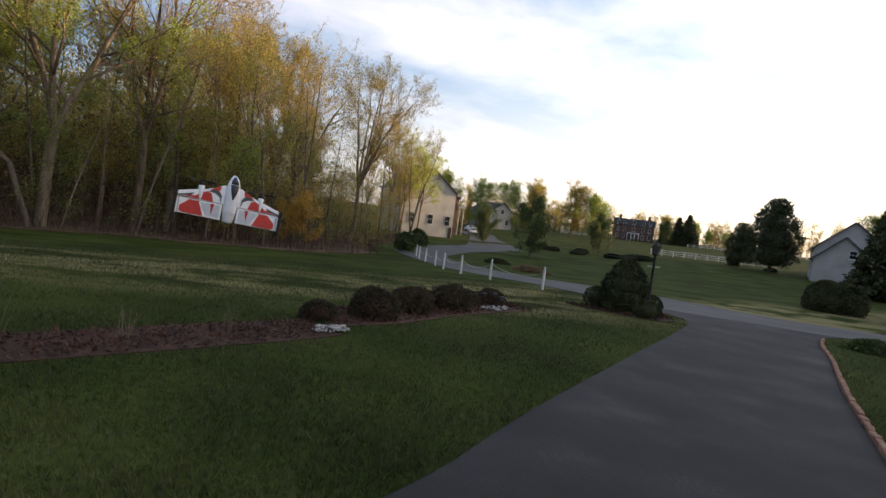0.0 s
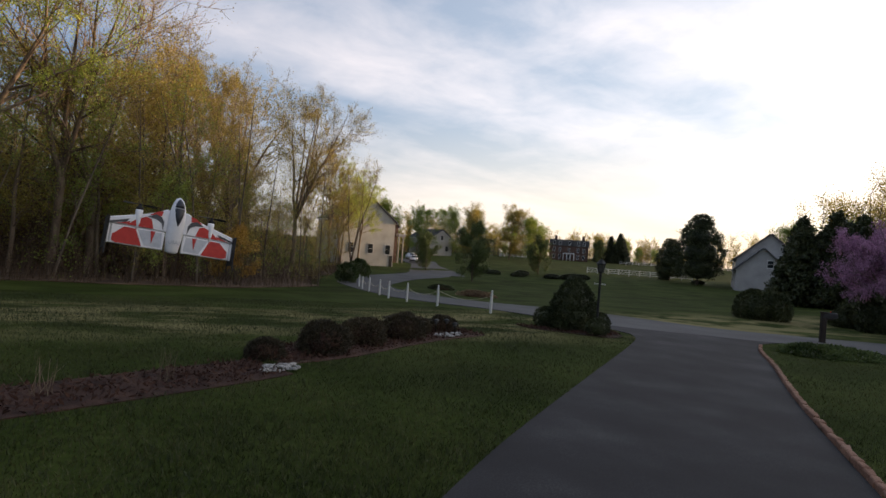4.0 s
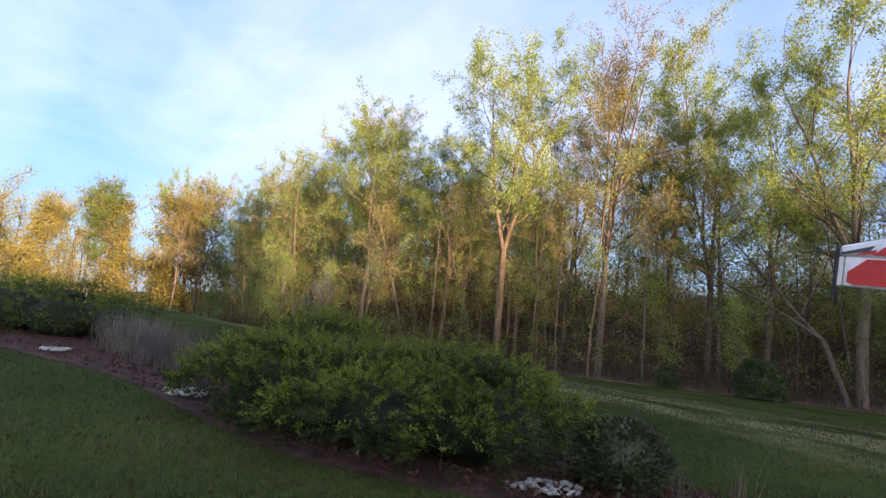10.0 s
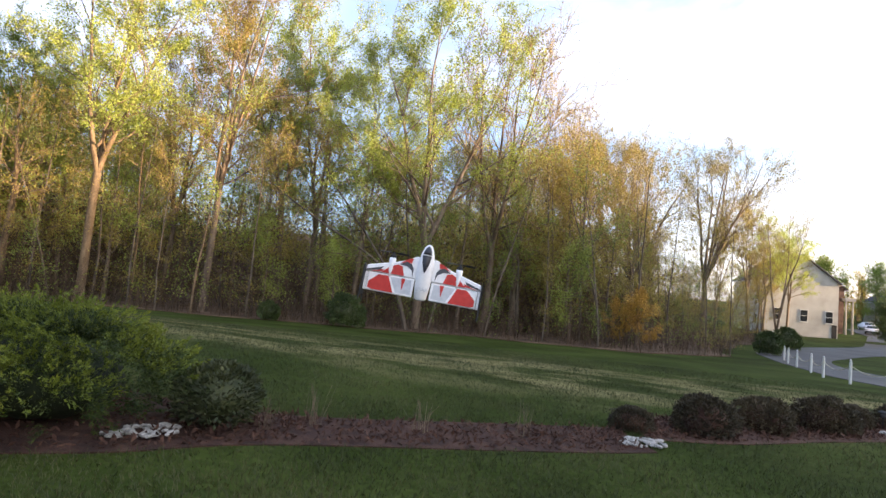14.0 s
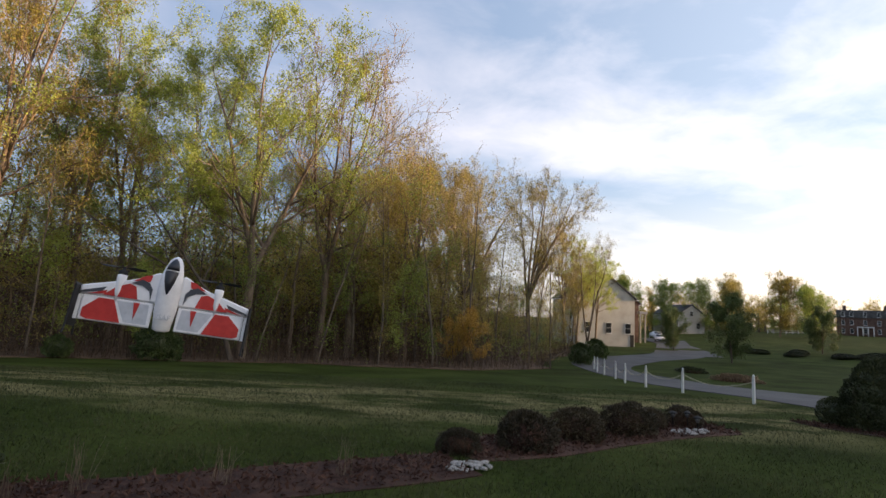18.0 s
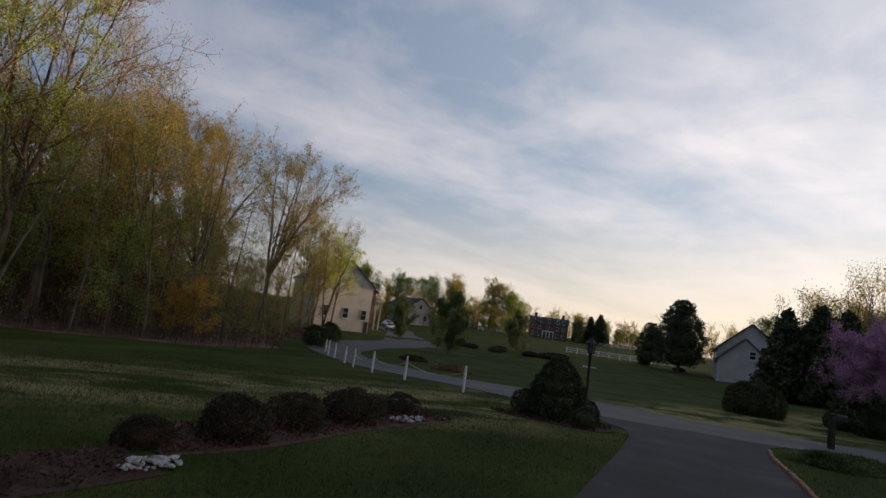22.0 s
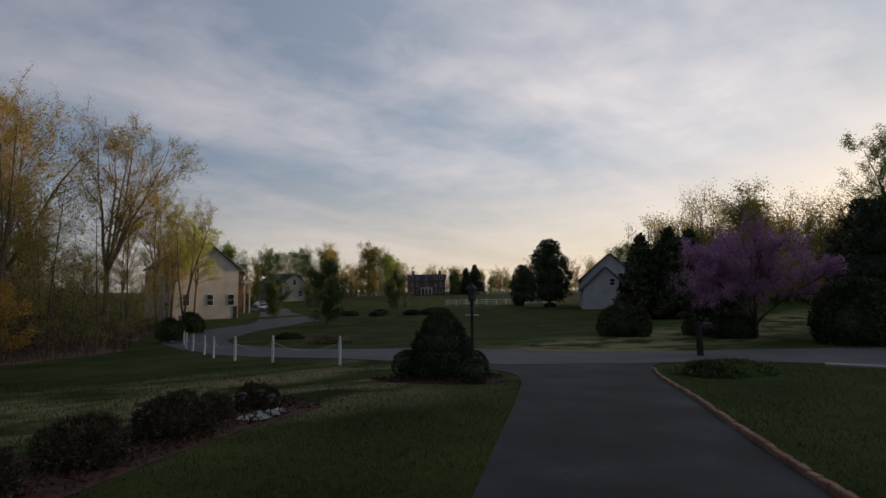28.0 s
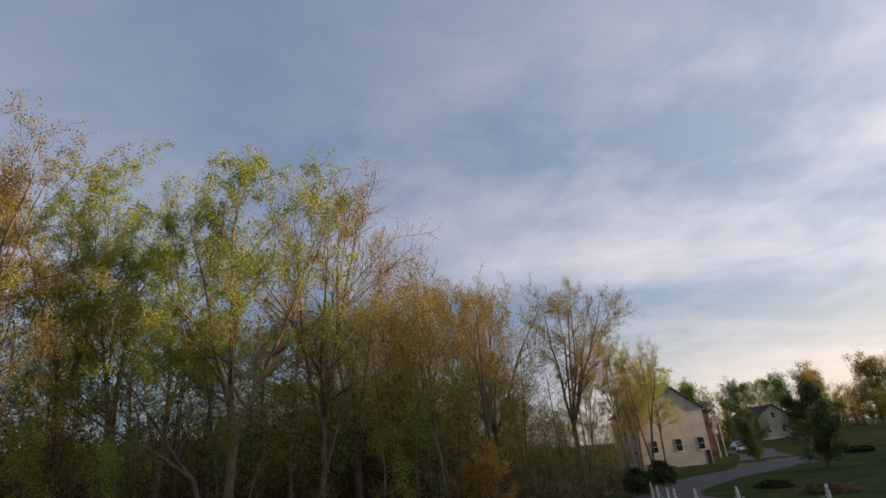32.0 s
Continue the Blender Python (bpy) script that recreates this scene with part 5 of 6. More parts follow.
post_cap = lathe("post_cap", [(0.05, 0.74), (0.05, 0.755), (0.024, 0.77), (0.035, 0.80), (0.038, 0.82), (0.028, 0.86), (0.006, 0.885)], PAINT_WHITE, 12)
first_post = thing("fence_post", "white-painted fence post with a turned finial by the lane", "post", (*POST_AT[0], gz(*POST_AT[0])), 20, "fence posts along the lane")
part("post", post_body, first_post)
part("finial", post_cap, first_post)
for x, y in POST_AT[1:]:
    copy_thing(first_post, pose(x, y, gz(x, y), 0, 0, 20))
for (x0, y0), (x1, y1) in zip(POST_AT[:-1], POST_AT[1:]):
    segs, p = [], None
    for k in range(13):
        t = k / 12
        q = (x0 + (x1 - x0) * t, y0 + (y1 - y0) * t, gz(x0, y0) * (1 - t) + gz(x1, y1) * t + 0.66 - 0.62 * t * (1 - t) * 1.6)
        if p:
            segs.append((*p, 0.012, *q, 0.012))
        p = q
    v, f = tubes(segs, 6)
    rope = thing("fence_rope", "sagging yellowed rope slung between white posts", "rope", group="fence ropes")
    part("strand", mesh_of("fence_rope", v, f, ROPE, smooth=True), rope)

# ---- garden lights ----
light = thing("garden_light", "small black solar garden light on a stake among pebbles", "garden light", (4.9, 8.5, gz(4.9, 8.5) + 0.03), 0, "garden lights")
part("stake", lathe("stake", [(0.008, 0), (0.010, 0.17), (0.018, 0.18)], PAINT_BLACK, 8), light)
part("globe", lathe("globe", [(0.022, 0.18), (0.04, 0.21), (0.042, 0.25), (0.035, 0.262)], LAMP_GLASS, 12), light, "frosted glass body")
part("cap", lathe("cap", [(0.075, 0.255), (0.07, 0.27), (0.03, 0.295), (0.008, 0.30)], PAINT_BLACK, 12), light)
for x, y in ((5.25, 8.6), (5.08, 8.0)):
    copy_thing(light, pose(x, y, gz(x, y) + 0.03))


# ---- mailboxes ----
def mailbox(x, y, turn, label, tone, wide=0.05):
    t = thing("mailbox", label, "mailbox", (x, y, gz(x, y)), turn, "mailboxes")
    part("post", box("mail_post", (-wide, -wide, -0.1), (wide, wide, 1.05), tone, 0.012), t)
    part("arm", box("mail_arm", (-0.04, -0.30, 0.82), (0.04, 0.06, 0.88), tone, 0.006), t)
    outline = [(-0.085, 0), (0.085, 0)] + [(0.085 * math.cos(a), 0.11 + 0.085 * math.sin(a)) for a in np.linspace(0, math.pi, 9)]
    bm = bmesh.new()
    f = bm.faces.new([bm.verts.new((u, -0.42, 0.885 + w)) for u, w in outline])
    g = bmesh.ops.extrude_face_region(bm, geom=[f])
    bmesh.ops.translate(bm, verts=[e for e in g["geom"] if isinstance(e, bmesh.types.BMVert)], vec=(0, 0.48, 0))
    bmesh.ops.recalc_face_normals(bm, faces=bm.faces)
    shell = part("box", bm_mesh("mail_box", bm, PAINT_BLACK, 0.006), t)
    part("flag", box("mail_flag", (0.088, -0.28, 0.95), (0.094, -0.24, 1.12), FOAM_RED), shell, "small red flag")
    part("cap", box("mail_cap", (-wide - 0.02, -wide - 0.02, 1.05), (wide + 0.02, wide + 0.02, 1.09), tone, 0.012), t)


mailbox(19.9, 7.0, 50, "dark wooden mailbox post at the corner of the drive", WOOD_DARK, 0.08)
mailbox(24.4, -0.57, 100, "black mailbox on a post beside the lane", PAINT_BLACK)
box_thing = thing("utility_box", "low green utility box beside the lane", "utility box", (23.8, -3.2, gz(23.8, -3.2)), 35)
part("body", box("utility_body", (-0.5, -0.35, 0), (0.5, 0.35, 0.5), LEAF_DARKER, 0.02), box_thing)
part("lid", box("utility_lid", (-0.53, -0.38, 0.5), (0.53, 0.38, 0.56), LEAF_DARKER, 0.015), box_thing)
stake = thing("marker_stake", "thin yellow marker stake in the meadow", "stake", (-25.9, 2.85, gz(-25.9, 2.85)))
part("stake", box("marker_stake", (-0.025, -0.025, -0.1), (0.025, 0.025, 0.75), ROPE, 0.005), stake)


# ---- far beds and fences ----
def rail_fence(name, label, a, b, spans, rails, height, group=""):
    t = thing(name, label, "fence", group=group)
    a, b = np.array(a, float), np.array(b, float)
    body = box("rail_post", (-0.05, -0.05, -0.1), (0.05, 0.05, height + 0.08), PAINT_WHITE)
    for i in range(spans + 1):
        p = a + (b - a) * i / spans
        part("post", body, t, m=pose(p[0], p[1], gz(p[0], p[1])))
        if i < spans:
            q = a + (b - a) * (i + 1) / spans
            for k in range(rails):
                z = height * (k + 1) / rails - 0.05
                v, f = tubes([(p[0], p[1], gz(p[0], p[1]) + z, 0.045, q[0], q[1], gz(q[0], q[1]) + z, 0.045)], 4)
                part("rail", mesh_of("rail", v, f, PAINT_WHITE), t)


rail_fence("white_fence", "white three-rail paddock fence on the far lawn", (79.5, 73.5), (96, 62), 10, 3, 1.05, "paddock fences")
rail_fence("white_fence", "white paddock fence along the hill", (166, 138), (215, 120), 20, 2, 1.1, "paddock fences")
rail_fence("white_fence", "white paddock fence before the big brick house", (118, 150), (140, 152), 10, 2, 1.1, "paddock fences")
for x, y, rx, ry, word in ((19.5, 27.0, 1.25, 0.5, "oval bed of dry red-brown plants beside the lane"), (21.5, 34.5, 1.0, 0.6, "dark round planting bed beside the lane")):
    b = shrub_meshes("far_bed", [(0, 0, 0.0, rx, ry, 0.36)], TWIG_RUST if rx > 1.1 else LEAF_DARK, int(rx * 100), 2500, 0.06, 0.8, 0.15, MULCH)
    plant_shrub(b, x, y, -35, 1.0, word, name="planting_bed", category="planting bed")


# ---- houses ----
def window_parts(house, m, w, h, shutters=None, bars=1):
    """A window under a house, at the pose m on its wall, looking along local -y."""
    win = part("window", box("window_frame", (-w / 2 - 0.06, -0.05, -0.06), (w / 2 + 0.06, 0.02, h + 0.06), PAINT_WHITE, 0.01), house, m=m)
    part("pane", box("pane", (-w / 2, -0.065, 0.02), (w / 2, -0.052, h - 0.02), GLASS_DARK), win, "dark reflecting glass")
    part("mullion", box("mullion", (-w / 2, -0.085, h / 2 - 0.025), (w / 2, -0.066, h / 2 + 0.025), PAINT_WHITE), win)
    part("sill", box("sill", (-w / 2 - 0.1, -0.12, -0.1), (w / 2 + 0.1, -0.052, -0.061), PAINT_WHITE), win)
    if shutters:
        for s in (-1, 1):
            part("shutter", box("shutter", (s * (w / 2 + 0.24) - 0.17, -0.07, -0.04), (s * (w / 2 + 0.24) + 0.17, 0.0, h + 0.04), shutters, 0.01), win)


def gable_house(name, label, x, y, turn, width, depth, eave, ridge, wall, windows, roof=None, base=0.0, over=0.35):
    """A house whose gable of that width looks along local -y; windows: (side, along, sill height, width, height)."""
    t = thing(name, label, "house", (x, y, gz(x, y) + base), turn)
    W, D = width / 2, depth
    th = 0.25
    for yy in (0, D - th):
        bm = bmesh.new()
        out = [(-W, -1.0), (W, -1.0), (W, eave), (0, ridge), (-W, eave)]
        f = bm.faces.new([bm.verts.new((a, yy, b)) for a, b in out])
        g = bmesh.ops.extrude_face_region(bm, geom=[f])
        bmesh.ops.translate(bm, verts=[e for e in g["geom"] if isinstance(e, bmesh.types.BMVert)], vec=(0, th, 0))
        bmesh.ops.recalc_face_normals(bm, faces=bm.faces)
        part("gable_wall", bm_mesh("gable_wall", bm, wall), t)
    for s in (-1, 1):
        part("side_wall", box("side_wall", (s * W - (th if s > 0 else 0), th + 0.002, -1.0), (s * W + (0 if s > 0 else th), D - th - 0.002, eave), wall), t)
        a = math.atan2(ridge - eave, W)
        L = math.hypot(W, ridge - eave) + over
        bm = bmesh.new()
        bmesh.ops.create_cube(bm, size=1, matrix=Matrix.Translation((L / 2, D / 2, 0.09)) @ Matrix.Diagonal((L, D + 2 * over, 0.16, 1)))
        m = Matrix.Translation((0, 0, ridge)) @ Euler((0, a if s > 0 else math.pi - a, 0)).to_matrix().to_4x4()
        if s < 0:
            m = Matrix.Translation((0, 0, ridge)) @ Matrix.Rotation(math.pi, 4, "Z") @ Matrix.Translation((0, -D, 0)) @ Euler((0, a, 0)).to_matrix().to_4x4()
        part("roof_slope", bm_mesh("roof_slope", bm, roof or ROOF), t, m=m)
        v, f = tubes([(s * (W + over), -over, eave - over * math.tan(a) * 0.9, 0.07, s * (W + over), D + over, eave - over * math.tan(a) * 0.9, 0.07)], 6)
        part("gutter", mesh_of("gutter", v, f, PAINT_WHITE), t)
    for side, u, z, w, h in windows:
        m = {"front": pose(u, 0, z), "left": pose(-W, u, z, 0, 0, -90), "right": pose(W, u, z, 0, 0, 90)}[side]
        window_parts(t, m, w, h)
    return t


cream = gable_house("cream_house", "two-storey cream-sided gable house behind bare trees", 38.9, 87.0, 0, 10.2, 12, 8.1, 12.0, SIDING,
                    [("front", -3.2, 2.2, 0.95, 1.7), ("front", 0.5, 2.2, 0.95, 1.7), ("front", 3.9, 2.2, 0.95, 1.7), ("front", 0.6, 8.6, 0.7, 0.6), ("left", 2.5, 4.2, 0.9, 1.4), ("left", 6, 4.2, 0.9, 1.4), ("left", 9.5, 4.2, 0.9, 1.4), ("left", 2.5, 1.4, 0.9, 1.4), ("left", 6, 1.4, 0.9, 1.4), ("front", -1.0, -0.1, 0.8, 0.45), ("front", -3.2, -0.1, 0.8, 0.45)])
part("chimney", box("chimney", (-0.5, 7.0, 10.4), (0.5, 8.0, 13.0), WALL_BRICK, 0.03), cream)
part("door", box("basement_door", (4.3, -0.05, 0.0), (4.95, 0.02, 2.0), PAINT_BLACK), cream)
wing = gable_house("brick_wing", "narrow red-brick house front with white portico", 48.9, 98.0, 0, 3.0, 8, 7.4, 8.6, WALL_BRICK,
                   [("front", -0.4, 1.2, 0.9, 1.6), ("front", -0.4, 4.0, 0.9, 1.4)])
for s in (-1, 1):
    part("column", lathe("column", [(0.2, 0), (0.16, 0.2), (0.12, 5.2), (0.16, 5.4)], CONCRETE, 10), wing, m=pose(1.9 + s * 0.5, -0.8, 0))
part("portico_roof", box("portico_roof", (1.1, -1.2, 5.4), (2.7, 0.0, 5.9), CONCRETE, 0.03), wing)
grey = gable_house("grey_house", "grey-sided gable house among dark evergreens", 81.5, 40.5, -58, 8.6, 12, 4.6, 8.4, SIDING_GREY,
                   [("front", 1.6, 4.2, 0.8, 1.2), ("front", -2.4, 1.2, 0.9, 1.4), ("left", 3, 1.2, 1.0, 1.4), ("left", 7, 1.2, 1.0, 1.4), ("left", 3, 3.2, 0.9, 1.0)])
garage = gable_house("grey_garage", "grey-sided garage wing beside the grey house", 75.8, 38.4, -58, 6.4, 7, 3.0, 6.0, SIDING_GREY, [("front", 0.9, 3.4, 0.7, 1.0)])
brown = gable_house("brick_house", "dark brown brick house with a porch behind the lane", 45.0, -4.5, -95, 9.0, 12, 3.4, 5.4, WALL_BRICK,
                    [("front", -2.5, 1.0, 1.1, 1.4), ("front", 2.5, 1.0, 1.1, 1.4), ("left", 4, 1.0, 1.1, 1.4)])
for k in range(3):
    part("porch_post", box("porch_post", (-4 + k * 2.2, -2.0, -0.5), (-3.86 + k * 2.2, -1.86, 2.6), PAINT_WHITE, 0.01), brown)
part("porch_roof", box("porch_roof", (-4.4, -2.3, 2.6), (1.2, 0.0, 2.8), ROOF, 0.02), brown)
pale = gable_house("pale_house", "pale distant house among golden trees", 78.6, 126, 10, 8, 9, 4.6, 7, SIDING, [("front", -2, 1.2, 1.0, 1.4), ("front", 2, 1.2, 1.0, 1.4), ("front", 0, 4.2, 0.9, 1.2)])
manor = thing("brick_manor", "large flat-roofed brick house with rows of windows on the hill", "house", (152.5, 151.5, gz(152.5, 151.5)), -45)
part("body", box("manor_body", (-7.2, 0, -1), (7.2, 9, 5.6), WALL_BRICK, 0.05), manor)
part("mansard", prism("manor_roof", [(-7.4, -0.2), (7.4, -0.2), (7.0, 9.2), (-7.0, 9.2)], 5.6, 8.0, ROOF), manor)
part("porch", box("manor_porch", (-2.2, -1.6, 2.6), (2.2, 0, 2.9), PAINT_WHITE, 0.03), manor)
for k in range(4):
    part("porch_column", lathe("manor_column", [(0.14, -0.5), (0.12, 2.6)], PAINT_WHITE, 8), manor, m=pose(-2.0 + k * 1.33, -1.4, 0))
for z in (0.8, 3.4, 6.0):
    for u in (-5.6, -3.4, 0.0, 3.4, 5.6):
        window_parts(manor, pose(u, -0.21 if z > 5 else 0, z), 0.8, 1.4)
for u in (-5.2, 5.2):
    part("chimney", box("manor_chimney", (u - 0.5, 3, 8.0), (u + 0.5, 4, 9.6), WALL_BRICK, 0.03), manor)


# ---- cars ----
def car(x, y, turn, label, paint, length=4.5):
    """A saloon car facing local -y."""
    t = thing("car", label, "car", (x, y, gz(x, y) + 0.02), turn, "parked cars")
    L = length / 2
    side = [(-L, 0.35), (-L, 0.65), (-L + 0.15, 0.78), (-L + 1.1, 0.92), (-L + 1.75, 1.38), (-L + 2.9, 1.42), (-L + 3.7, 1.0), (L - 0.1, 0.92), (L, 0.6), (L, 0.35)]
    bm = bmesh.new()
    f = bm.faces.new([bm.verts.new((-0.86, a, b)) for a, b in side])
    g = bmesh.ops.extrude_face_region(bm, geom=[f])
    top = [e for e in g["geom"] if isinstance(e, bmesh.types.BMVert)]
    bmesh.ops.translate(bm, verts=top, vec=(1.72, 0, 0))
    for v in bm.verts:
        if v.co.z > 1.1:
            v.co.x *= 0.76
    bmesh.ops.recalc_face_normals(bm, faces=bm.faces)
    part("body", bm_mesh("car_body", bm, paint, 0.06, 2, True), t)
    glass = [(-0.60, -L + 1.72, 1.33), (0.60, -L + 1.72, 1.33), (0.74, -L + 1.13, 0.97), (-0.74, -L + 1.13, 0.97)]
    off = Vector((0, -0.025, 0.03))
    part("windscreen", mesh_of("windscreen", [Vector(p) + off for p in glass] + [Vector(p) for p in glass], [(0, 1, 2, 3), (7, 6, 5, 4), (0, 4, 5, 1), (2, 6, 7, 3)], GLASS_DARK), t)
    for s in (-1, 1):
        part("headlight", box("headlight", (s * 0.62 - 0.16, -L - 0.03, 0.6), (s * 0.62 + 0.16, -L + 0.1, 0.74), LAMP_GLASS, 0.02), t)
        for yy in (-L + 0.85, L - 0.85):
            wheel = part("wheel", lathe("tyre", [(0.2, -0.1), (0.3, -0.1), (0.32, -0.06), (0.32, 0.06), (0.3, 0.1), (0.2, 0.1)], PAINT_BLACK, 16), t, m=pose(s * 0.8, yy, 0.32, 0, 90, 0))
            part("rim", lathe("rim", [(0.19, -0.105), (0.19, 0.105)], CAR_PAINT, 12, False), wheel)
    part("bumper", box("bumper", (-0.8, -L - 0.05, 0.32), (0.8, -L + 0.05, 0.5), PAINT_BLACK, 0.03), t)


car(55.4, 99.3, -31, "silver car parked on the drive beside the cream house", CAR_PAINT)
car(41.2, 0.5, -84, "dark car parked on the drive of the brick house", PAINT_BLACK)
car(59.5, 108.0, -12, "pale car parked farther up the drive", CAR_PAINT)

# ---- hovering model aircraft ----
plane = thing("model_aircraft", "white foam tail-sitter model aircraft with red and black markings hovering", "model aircraft")
plane.matrix_basis = pose(-1.51, 0.48, 1.64, -6, 6, 7)


def plate(name, outline, y0, y1, mat, parent, label="", bevel=0.0):
    """A flat plate in the x, z plane, in millimetres, from y0 to y1."""
    bm = bmesh.new()
    f = bm.faces.new([bm.verts.new((a / 1000, y0 / 1000, b / 1000)) for a, b in outline])
    g = bmesh.ops.extrude_face_region(bm, geom=[f])
    bmesh.ops.translate(bm, verts=[e for e in g["geom"] if isinstance(e, bmesh.types.BMVert)], vec=(0, (y1 - y0) / 1000, 0))
    bmesh.ops.recalc_face_normals(bm, faces=bm.faces)
    return part(name, bm_mesh(name, bm, mat, bevel / 1000), parent, label)


def loft(name, rings, mat, parent, label="", sides=20):
    """A closed body of ellipses: (height, centre x, half width, half depth, centre y), in millimetres."""
    v, f = [], []
    for z, cx, a, b, cy in rings:
        for i in range(sides):
            t = 2 * math.pi * i / sides
            v.append(((cx + a * math.cos(t)) / 1000, (cy + b * math.sin(t)) / 1000, z / 1000))
    n = len(rings)
    for j in range(n - 1):
        for i in range(sides):
            a, b = j * sides + i, j * sides + (i + 1) % sides
            f.append((a, b, b + sides, a + sides))
    f.append(tuple(reversed(range(sides))))
    f.append(tuple(range((n - 1) * sides, n * sides)))
    return part(name, mesh_of(name, v, f, mat, smooth=True), parent, label)


loft("fuselage", [(-6, 0, 14, 10, 0), (0, 0, 26, 16, 0), (60, 0, 33, 26, -4), (120, 0, 35, 34, -8), (165, 0, 33, 36, -10), (195, 0, 27, 30, -8), (218, 0, 20, 20, -5), (231, 0, 12, 11, -2), (237, 0, 3, 3, 0)], FOAM_WHITE, plane)
canopy = loft("canopy", [(108, 0, 2, 3, -38), (125, 0, 9, 9, -38), (150, 0, 16, 13, -39), (178, 0, 20, 14, -36), (182, 0, 20, 14, -35)], FOAM_BLACK, plane, "glossy black canopy")
loft("windscreen", [(187, 0, 19.5, 14, -32), (205, 0, 16.5, 14, -25), (220, 0, 10, 11, -17), (228, 0, 3, 6, -11)], FOAM_BLACK, plane, "glossy black canopy front")
for s in (-1, 1):
    wing_part = plate("wing", [(s * 30, 78), (s * 248, 78), (s * 248, 104), (s * 120, 140), (s * 72, 158), (s * 44, 176), (s * 30, 176)], -9, 9, FOAM_WHITE, plane, bevel=5)
    plate("elevon", [(s * 36, 0), (s * 236, 0), (s * 236, 77), (s * 36, 77)], -6, 6, FOAM_WHITE, plane, bevel=3)
    plate("tip_strip", [(s * 238, 0), (s * 248, 0), (s * 248, 76), (s * 238, 76)], -6, 6, FOAM_WHITE, plane)
    plate("red_panel", [(s * 118, 4), (s * 212, 4), (s * 228, 10), (s * 228, 36), (s * 190, 72), (s * 148, 72)], -8, -6.2, FOAM_RED, plane, "bold red marking")
    plate("grey_panel", [(s * 44, 8), (s * 108, 8), (s * 140, 70), (s * 48, 70)], -7.6, -6.2, FOAM_GREY, plane, "pale grey marking")
    plate("red_band", [(s * 84, 82), (s * 182, 82), (s * 150, 112), (s * 116, 128), (s * 96, 122)], -11, -9.2, FOAM_RED, plane, "bold red marking")
    plate("black_arc", [(s * 48, 84), (s * 56, 112), (s * 78, 126), (s * 112, 130), (s * 82, 146), (s * 60, 138), (s * 48, 120)], -12.5, -9.2, FOAM_BLACK, plane, "black curved marking")
    plate("red_arc", [(s * 60, 142), (s * 108, 138), (s * 74, 160), (s * 56, 164)], -11.5, -9.2, FOAM_RED, plane, "bold red marking")
    plate("red_dart", [(s * 84, 20), (s * 92, 72), (s * 74, 72)], -9.4, -7.7, FOAM_RED, plane, "thin red dart")
    plate("dark_stripe", [(s * 186, 92), (s * 244, 80), (s * 244, 86), (s * 176, 108)], -10.8, -9.2, FOAM_BLACK, plane, "thin dark stripe")
    plate("red_stripe", [(s * 176, 86), (s * 226, 79), (s * 200, 88), (s * 172, 98)], -11.6, -9.3, FOAM_RED, plane, "thin red stripe")
    fin = plate("tip_fin", [(s * 249, -22), (s * 254, -22), (s * 254, 108), (s * 249, 100)], -38, 38, PAINT_BLACK, plane, "black wing-tip fin")
    for yy in (-36, 36):
        v, f = tubes([(s * 0.2515, yy / 1000, -0.02, 0.003, s * 0.2515, yy / 1000 * 1.25, -0.048, 0.003)], 6)
        part("landing_leg", mesh_of("landing_leg", v, f, PAINT_BLACK), fin)
    pod = loft("motor_pod", [(66, s * 145, 3, 4, -4), (100, s * 145, 10, 12, -4), (135, s * 145, 14, 15, 0), (152, s * 145, 14, 15, 0)], FOAM_WHITE, plane, "", 14)
    loft("motor", [(152, s * 145, 14, 14, 0), (164, s * 145, 13, 13, 0), (168, s * 145, 6, 6, 0), (178, s * 145, 4, 4, 0)], PAINT_BLACK, pod, "black electric motor", 14)
    hub = 174
    v, f = [], []
    for q, (u, w, h) in enumerate(((-64, 5, 2), (-30, 9, 3), (-6, 5, 0), (6, 5, 0), (30, 9, -3), (64, 5, -2))):
        for dy, dz in ((-w, -h), (w, h), (w, h + 1.5), (-w, -h + 1.5)):
            v.append(((s * 145 + u) / 1000, dy / 1000, (hub + dz) / 1000))
    for q in range(5):
        for i in range(4):
            a, b = q * 4 + i, q * 4 + (i + 1) % 4
            f.append((a, b, b + 4, a + 4))
    f += [(3, 2, 1, 0), (20, 21, 22, 23)]
    part("propeller", mesh_of("propeller", v, f, PAINT_BLACK), pod, "black two-bladed propeller")
txt = bpy.data.curves.new("lettering", "FONT")
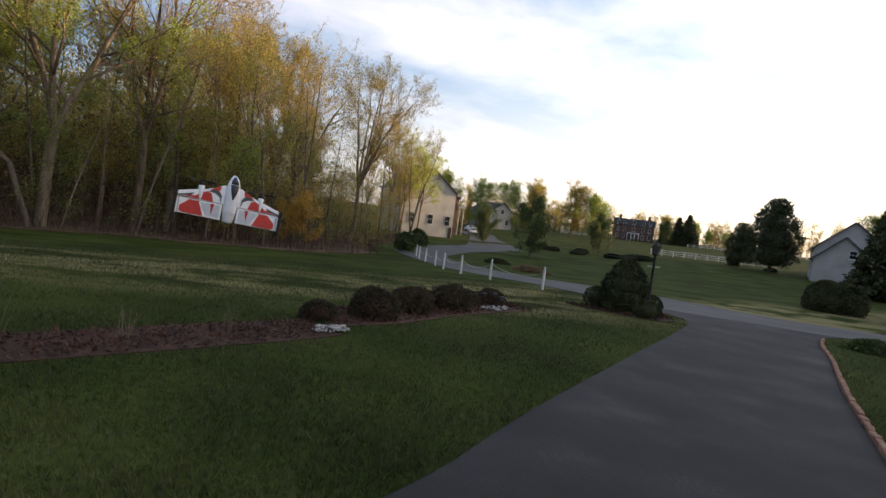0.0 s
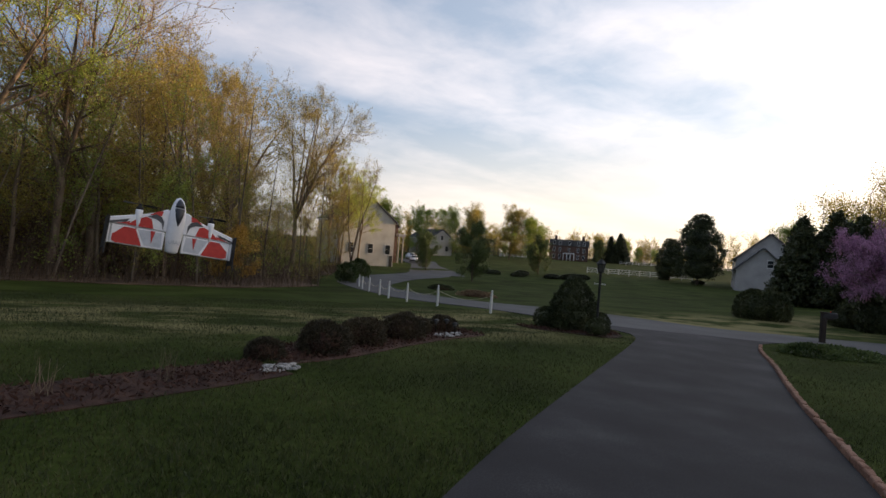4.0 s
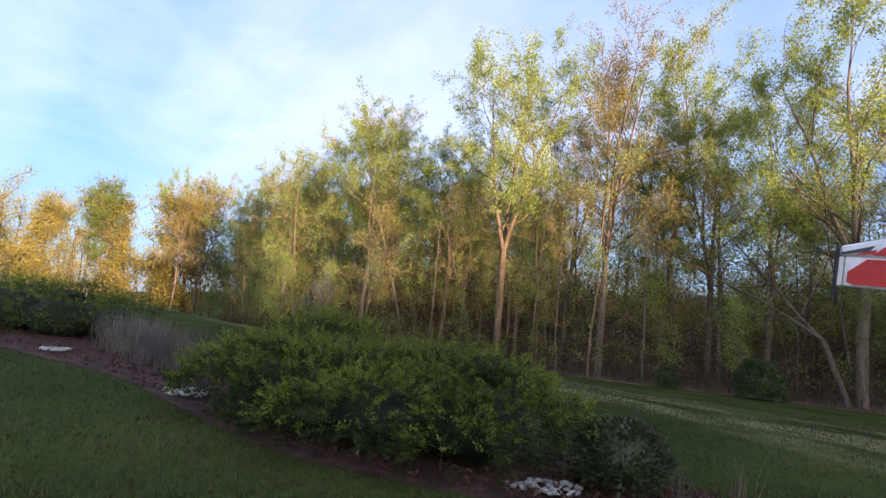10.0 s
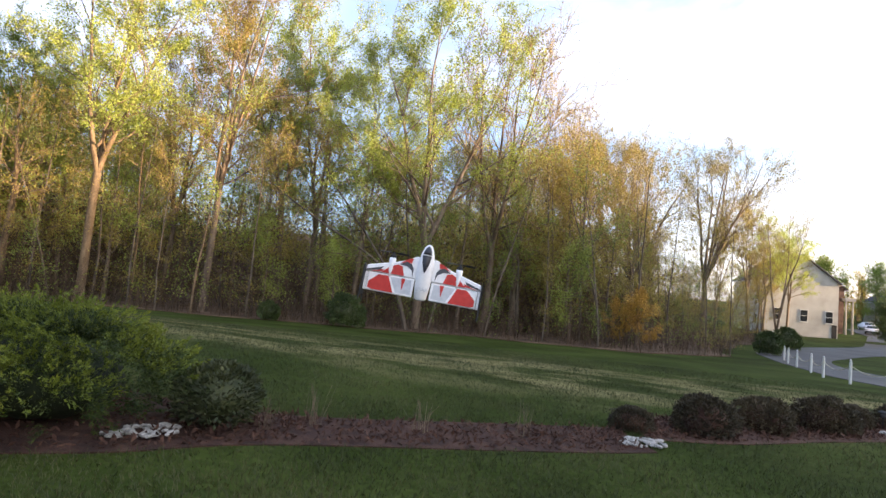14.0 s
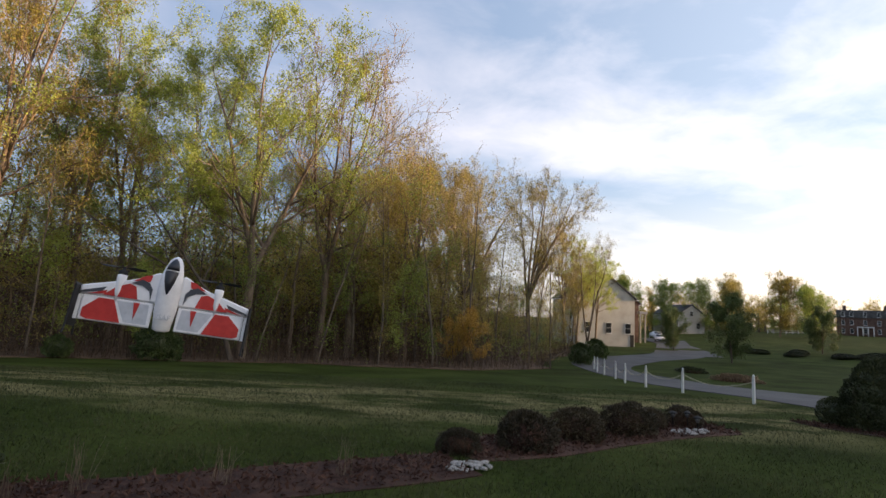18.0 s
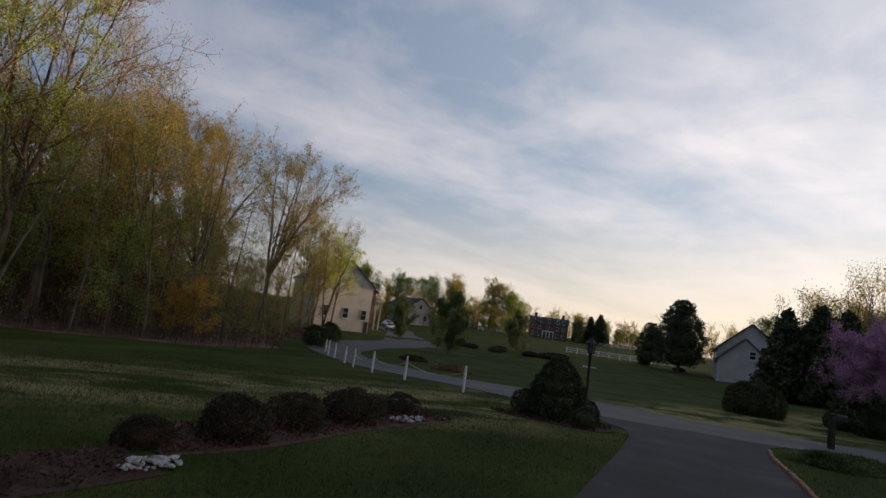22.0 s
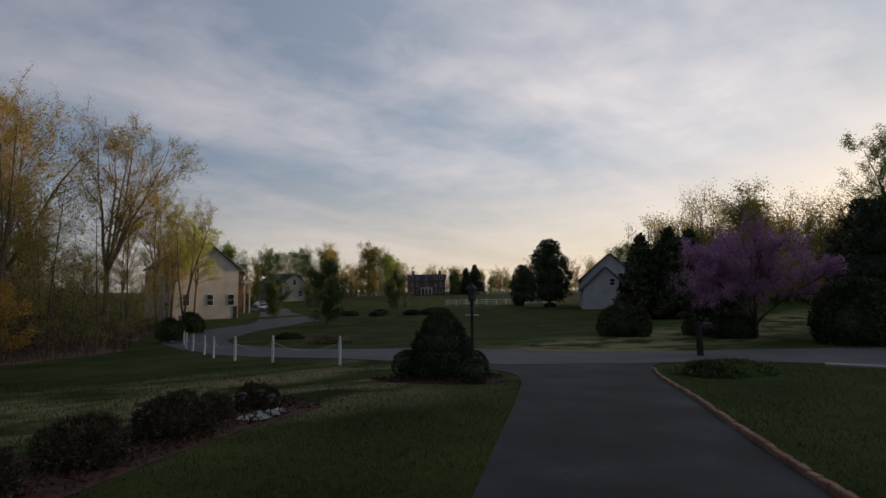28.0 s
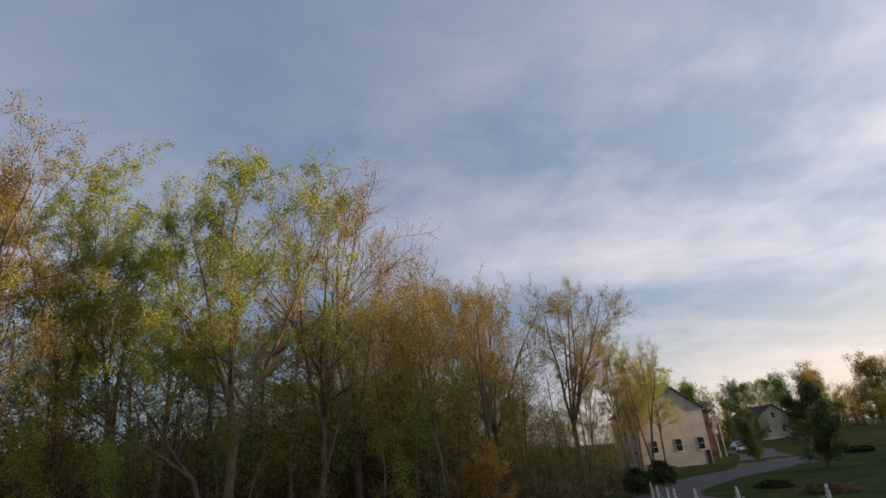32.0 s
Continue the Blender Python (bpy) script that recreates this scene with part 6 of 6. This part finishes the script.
txt.body, txt.size, txt.align_x, txt.extrude = "USAF", 0.022, "CENTER", 0.0004
letters = new("lettering", txt)
bpy.context.view_layer.update()
flat_text = bpy.data.meshes.new_from_object(letters.evaluated_get(bpy.context.evaluated_depsgraph_get()))
bpy.data.objects.remove(letters)
flat_text.materials.append(FOAM_GREY)
part("lettering", flat_text, plane, "grey stencilled letters", pose(0, -0.0315, 0.03, 90, 0, 0))


# ---- grass ----
def grass(name, seed, count):
    """Short blades over the lawns that lie near the drive, in one object."""
    r = np.random.default_rng(seed)
    d = 0.8 + 20.0 * r.uniform(0, 1, count) ** 1.0
    a = r.uniform(-2.4, 1.9, count)
    x, y = -1.2 + d * np.sin(-a), -0.9 + d * np.cos(a)

    def off(left, right):
        L, R = np.array(left), np.array(right)
        ring = np.concatenate([L, R[::-1]])
        inside = np.zeros(len(x), bool)
        j = len(ring) - 1
        for i in range(len(ring)):
            (xi, yi), (xj, yj) = ring[i], ring[j]
            cross = ((yi > y) != (yj > y)) & (x < (xj - xi) * (y - yi) / (yj - yi + 1e-12) + xi)
            inside ^= cross
            j = i
        return inside
    keep = ~(off(DL, DR) | off(*BED_A) | off(*BED_B) | off(*BED_C) | off(RN, RF))
    x, y = x[keep], y[keep]
    clump = np.array([noise.noise(Vector((u * 1.3, w * 1.3, 0))) for u, w in zip(x, y)])
    h = np.clip(0.045 + 0.03 * clump + r.normal(size=len(x)) * 0.012, 0.015, 0.12)
    z = ground_z(x, y) - 0.004
    lean = r.normal(size=(len(x), 2)) * 0.45
    t = r.uniform(0, 3.14, len(x))
    w = 0.0045
    dx, dy = np.cos(t) * w, np.sin(t) * w
    top = np.stack([x + lean[:, 0] * h, y + lean[:, 1] * h, z + h], 1)
    v = np.stack([np.stack([x - dx, y - dy, z], 1), np.stack([x + dx, y + dy, z], 1), top], 1).reshape(-1, 3)
    tagged(new(name, mesh_of(name, v, np.arange(len(x) * 3).reshape(-1, 3), GRASS_BLADE)), "short mown lawn grass beside the driveway", "grass", kind="stuff")


grass("grass", 151, 470000)
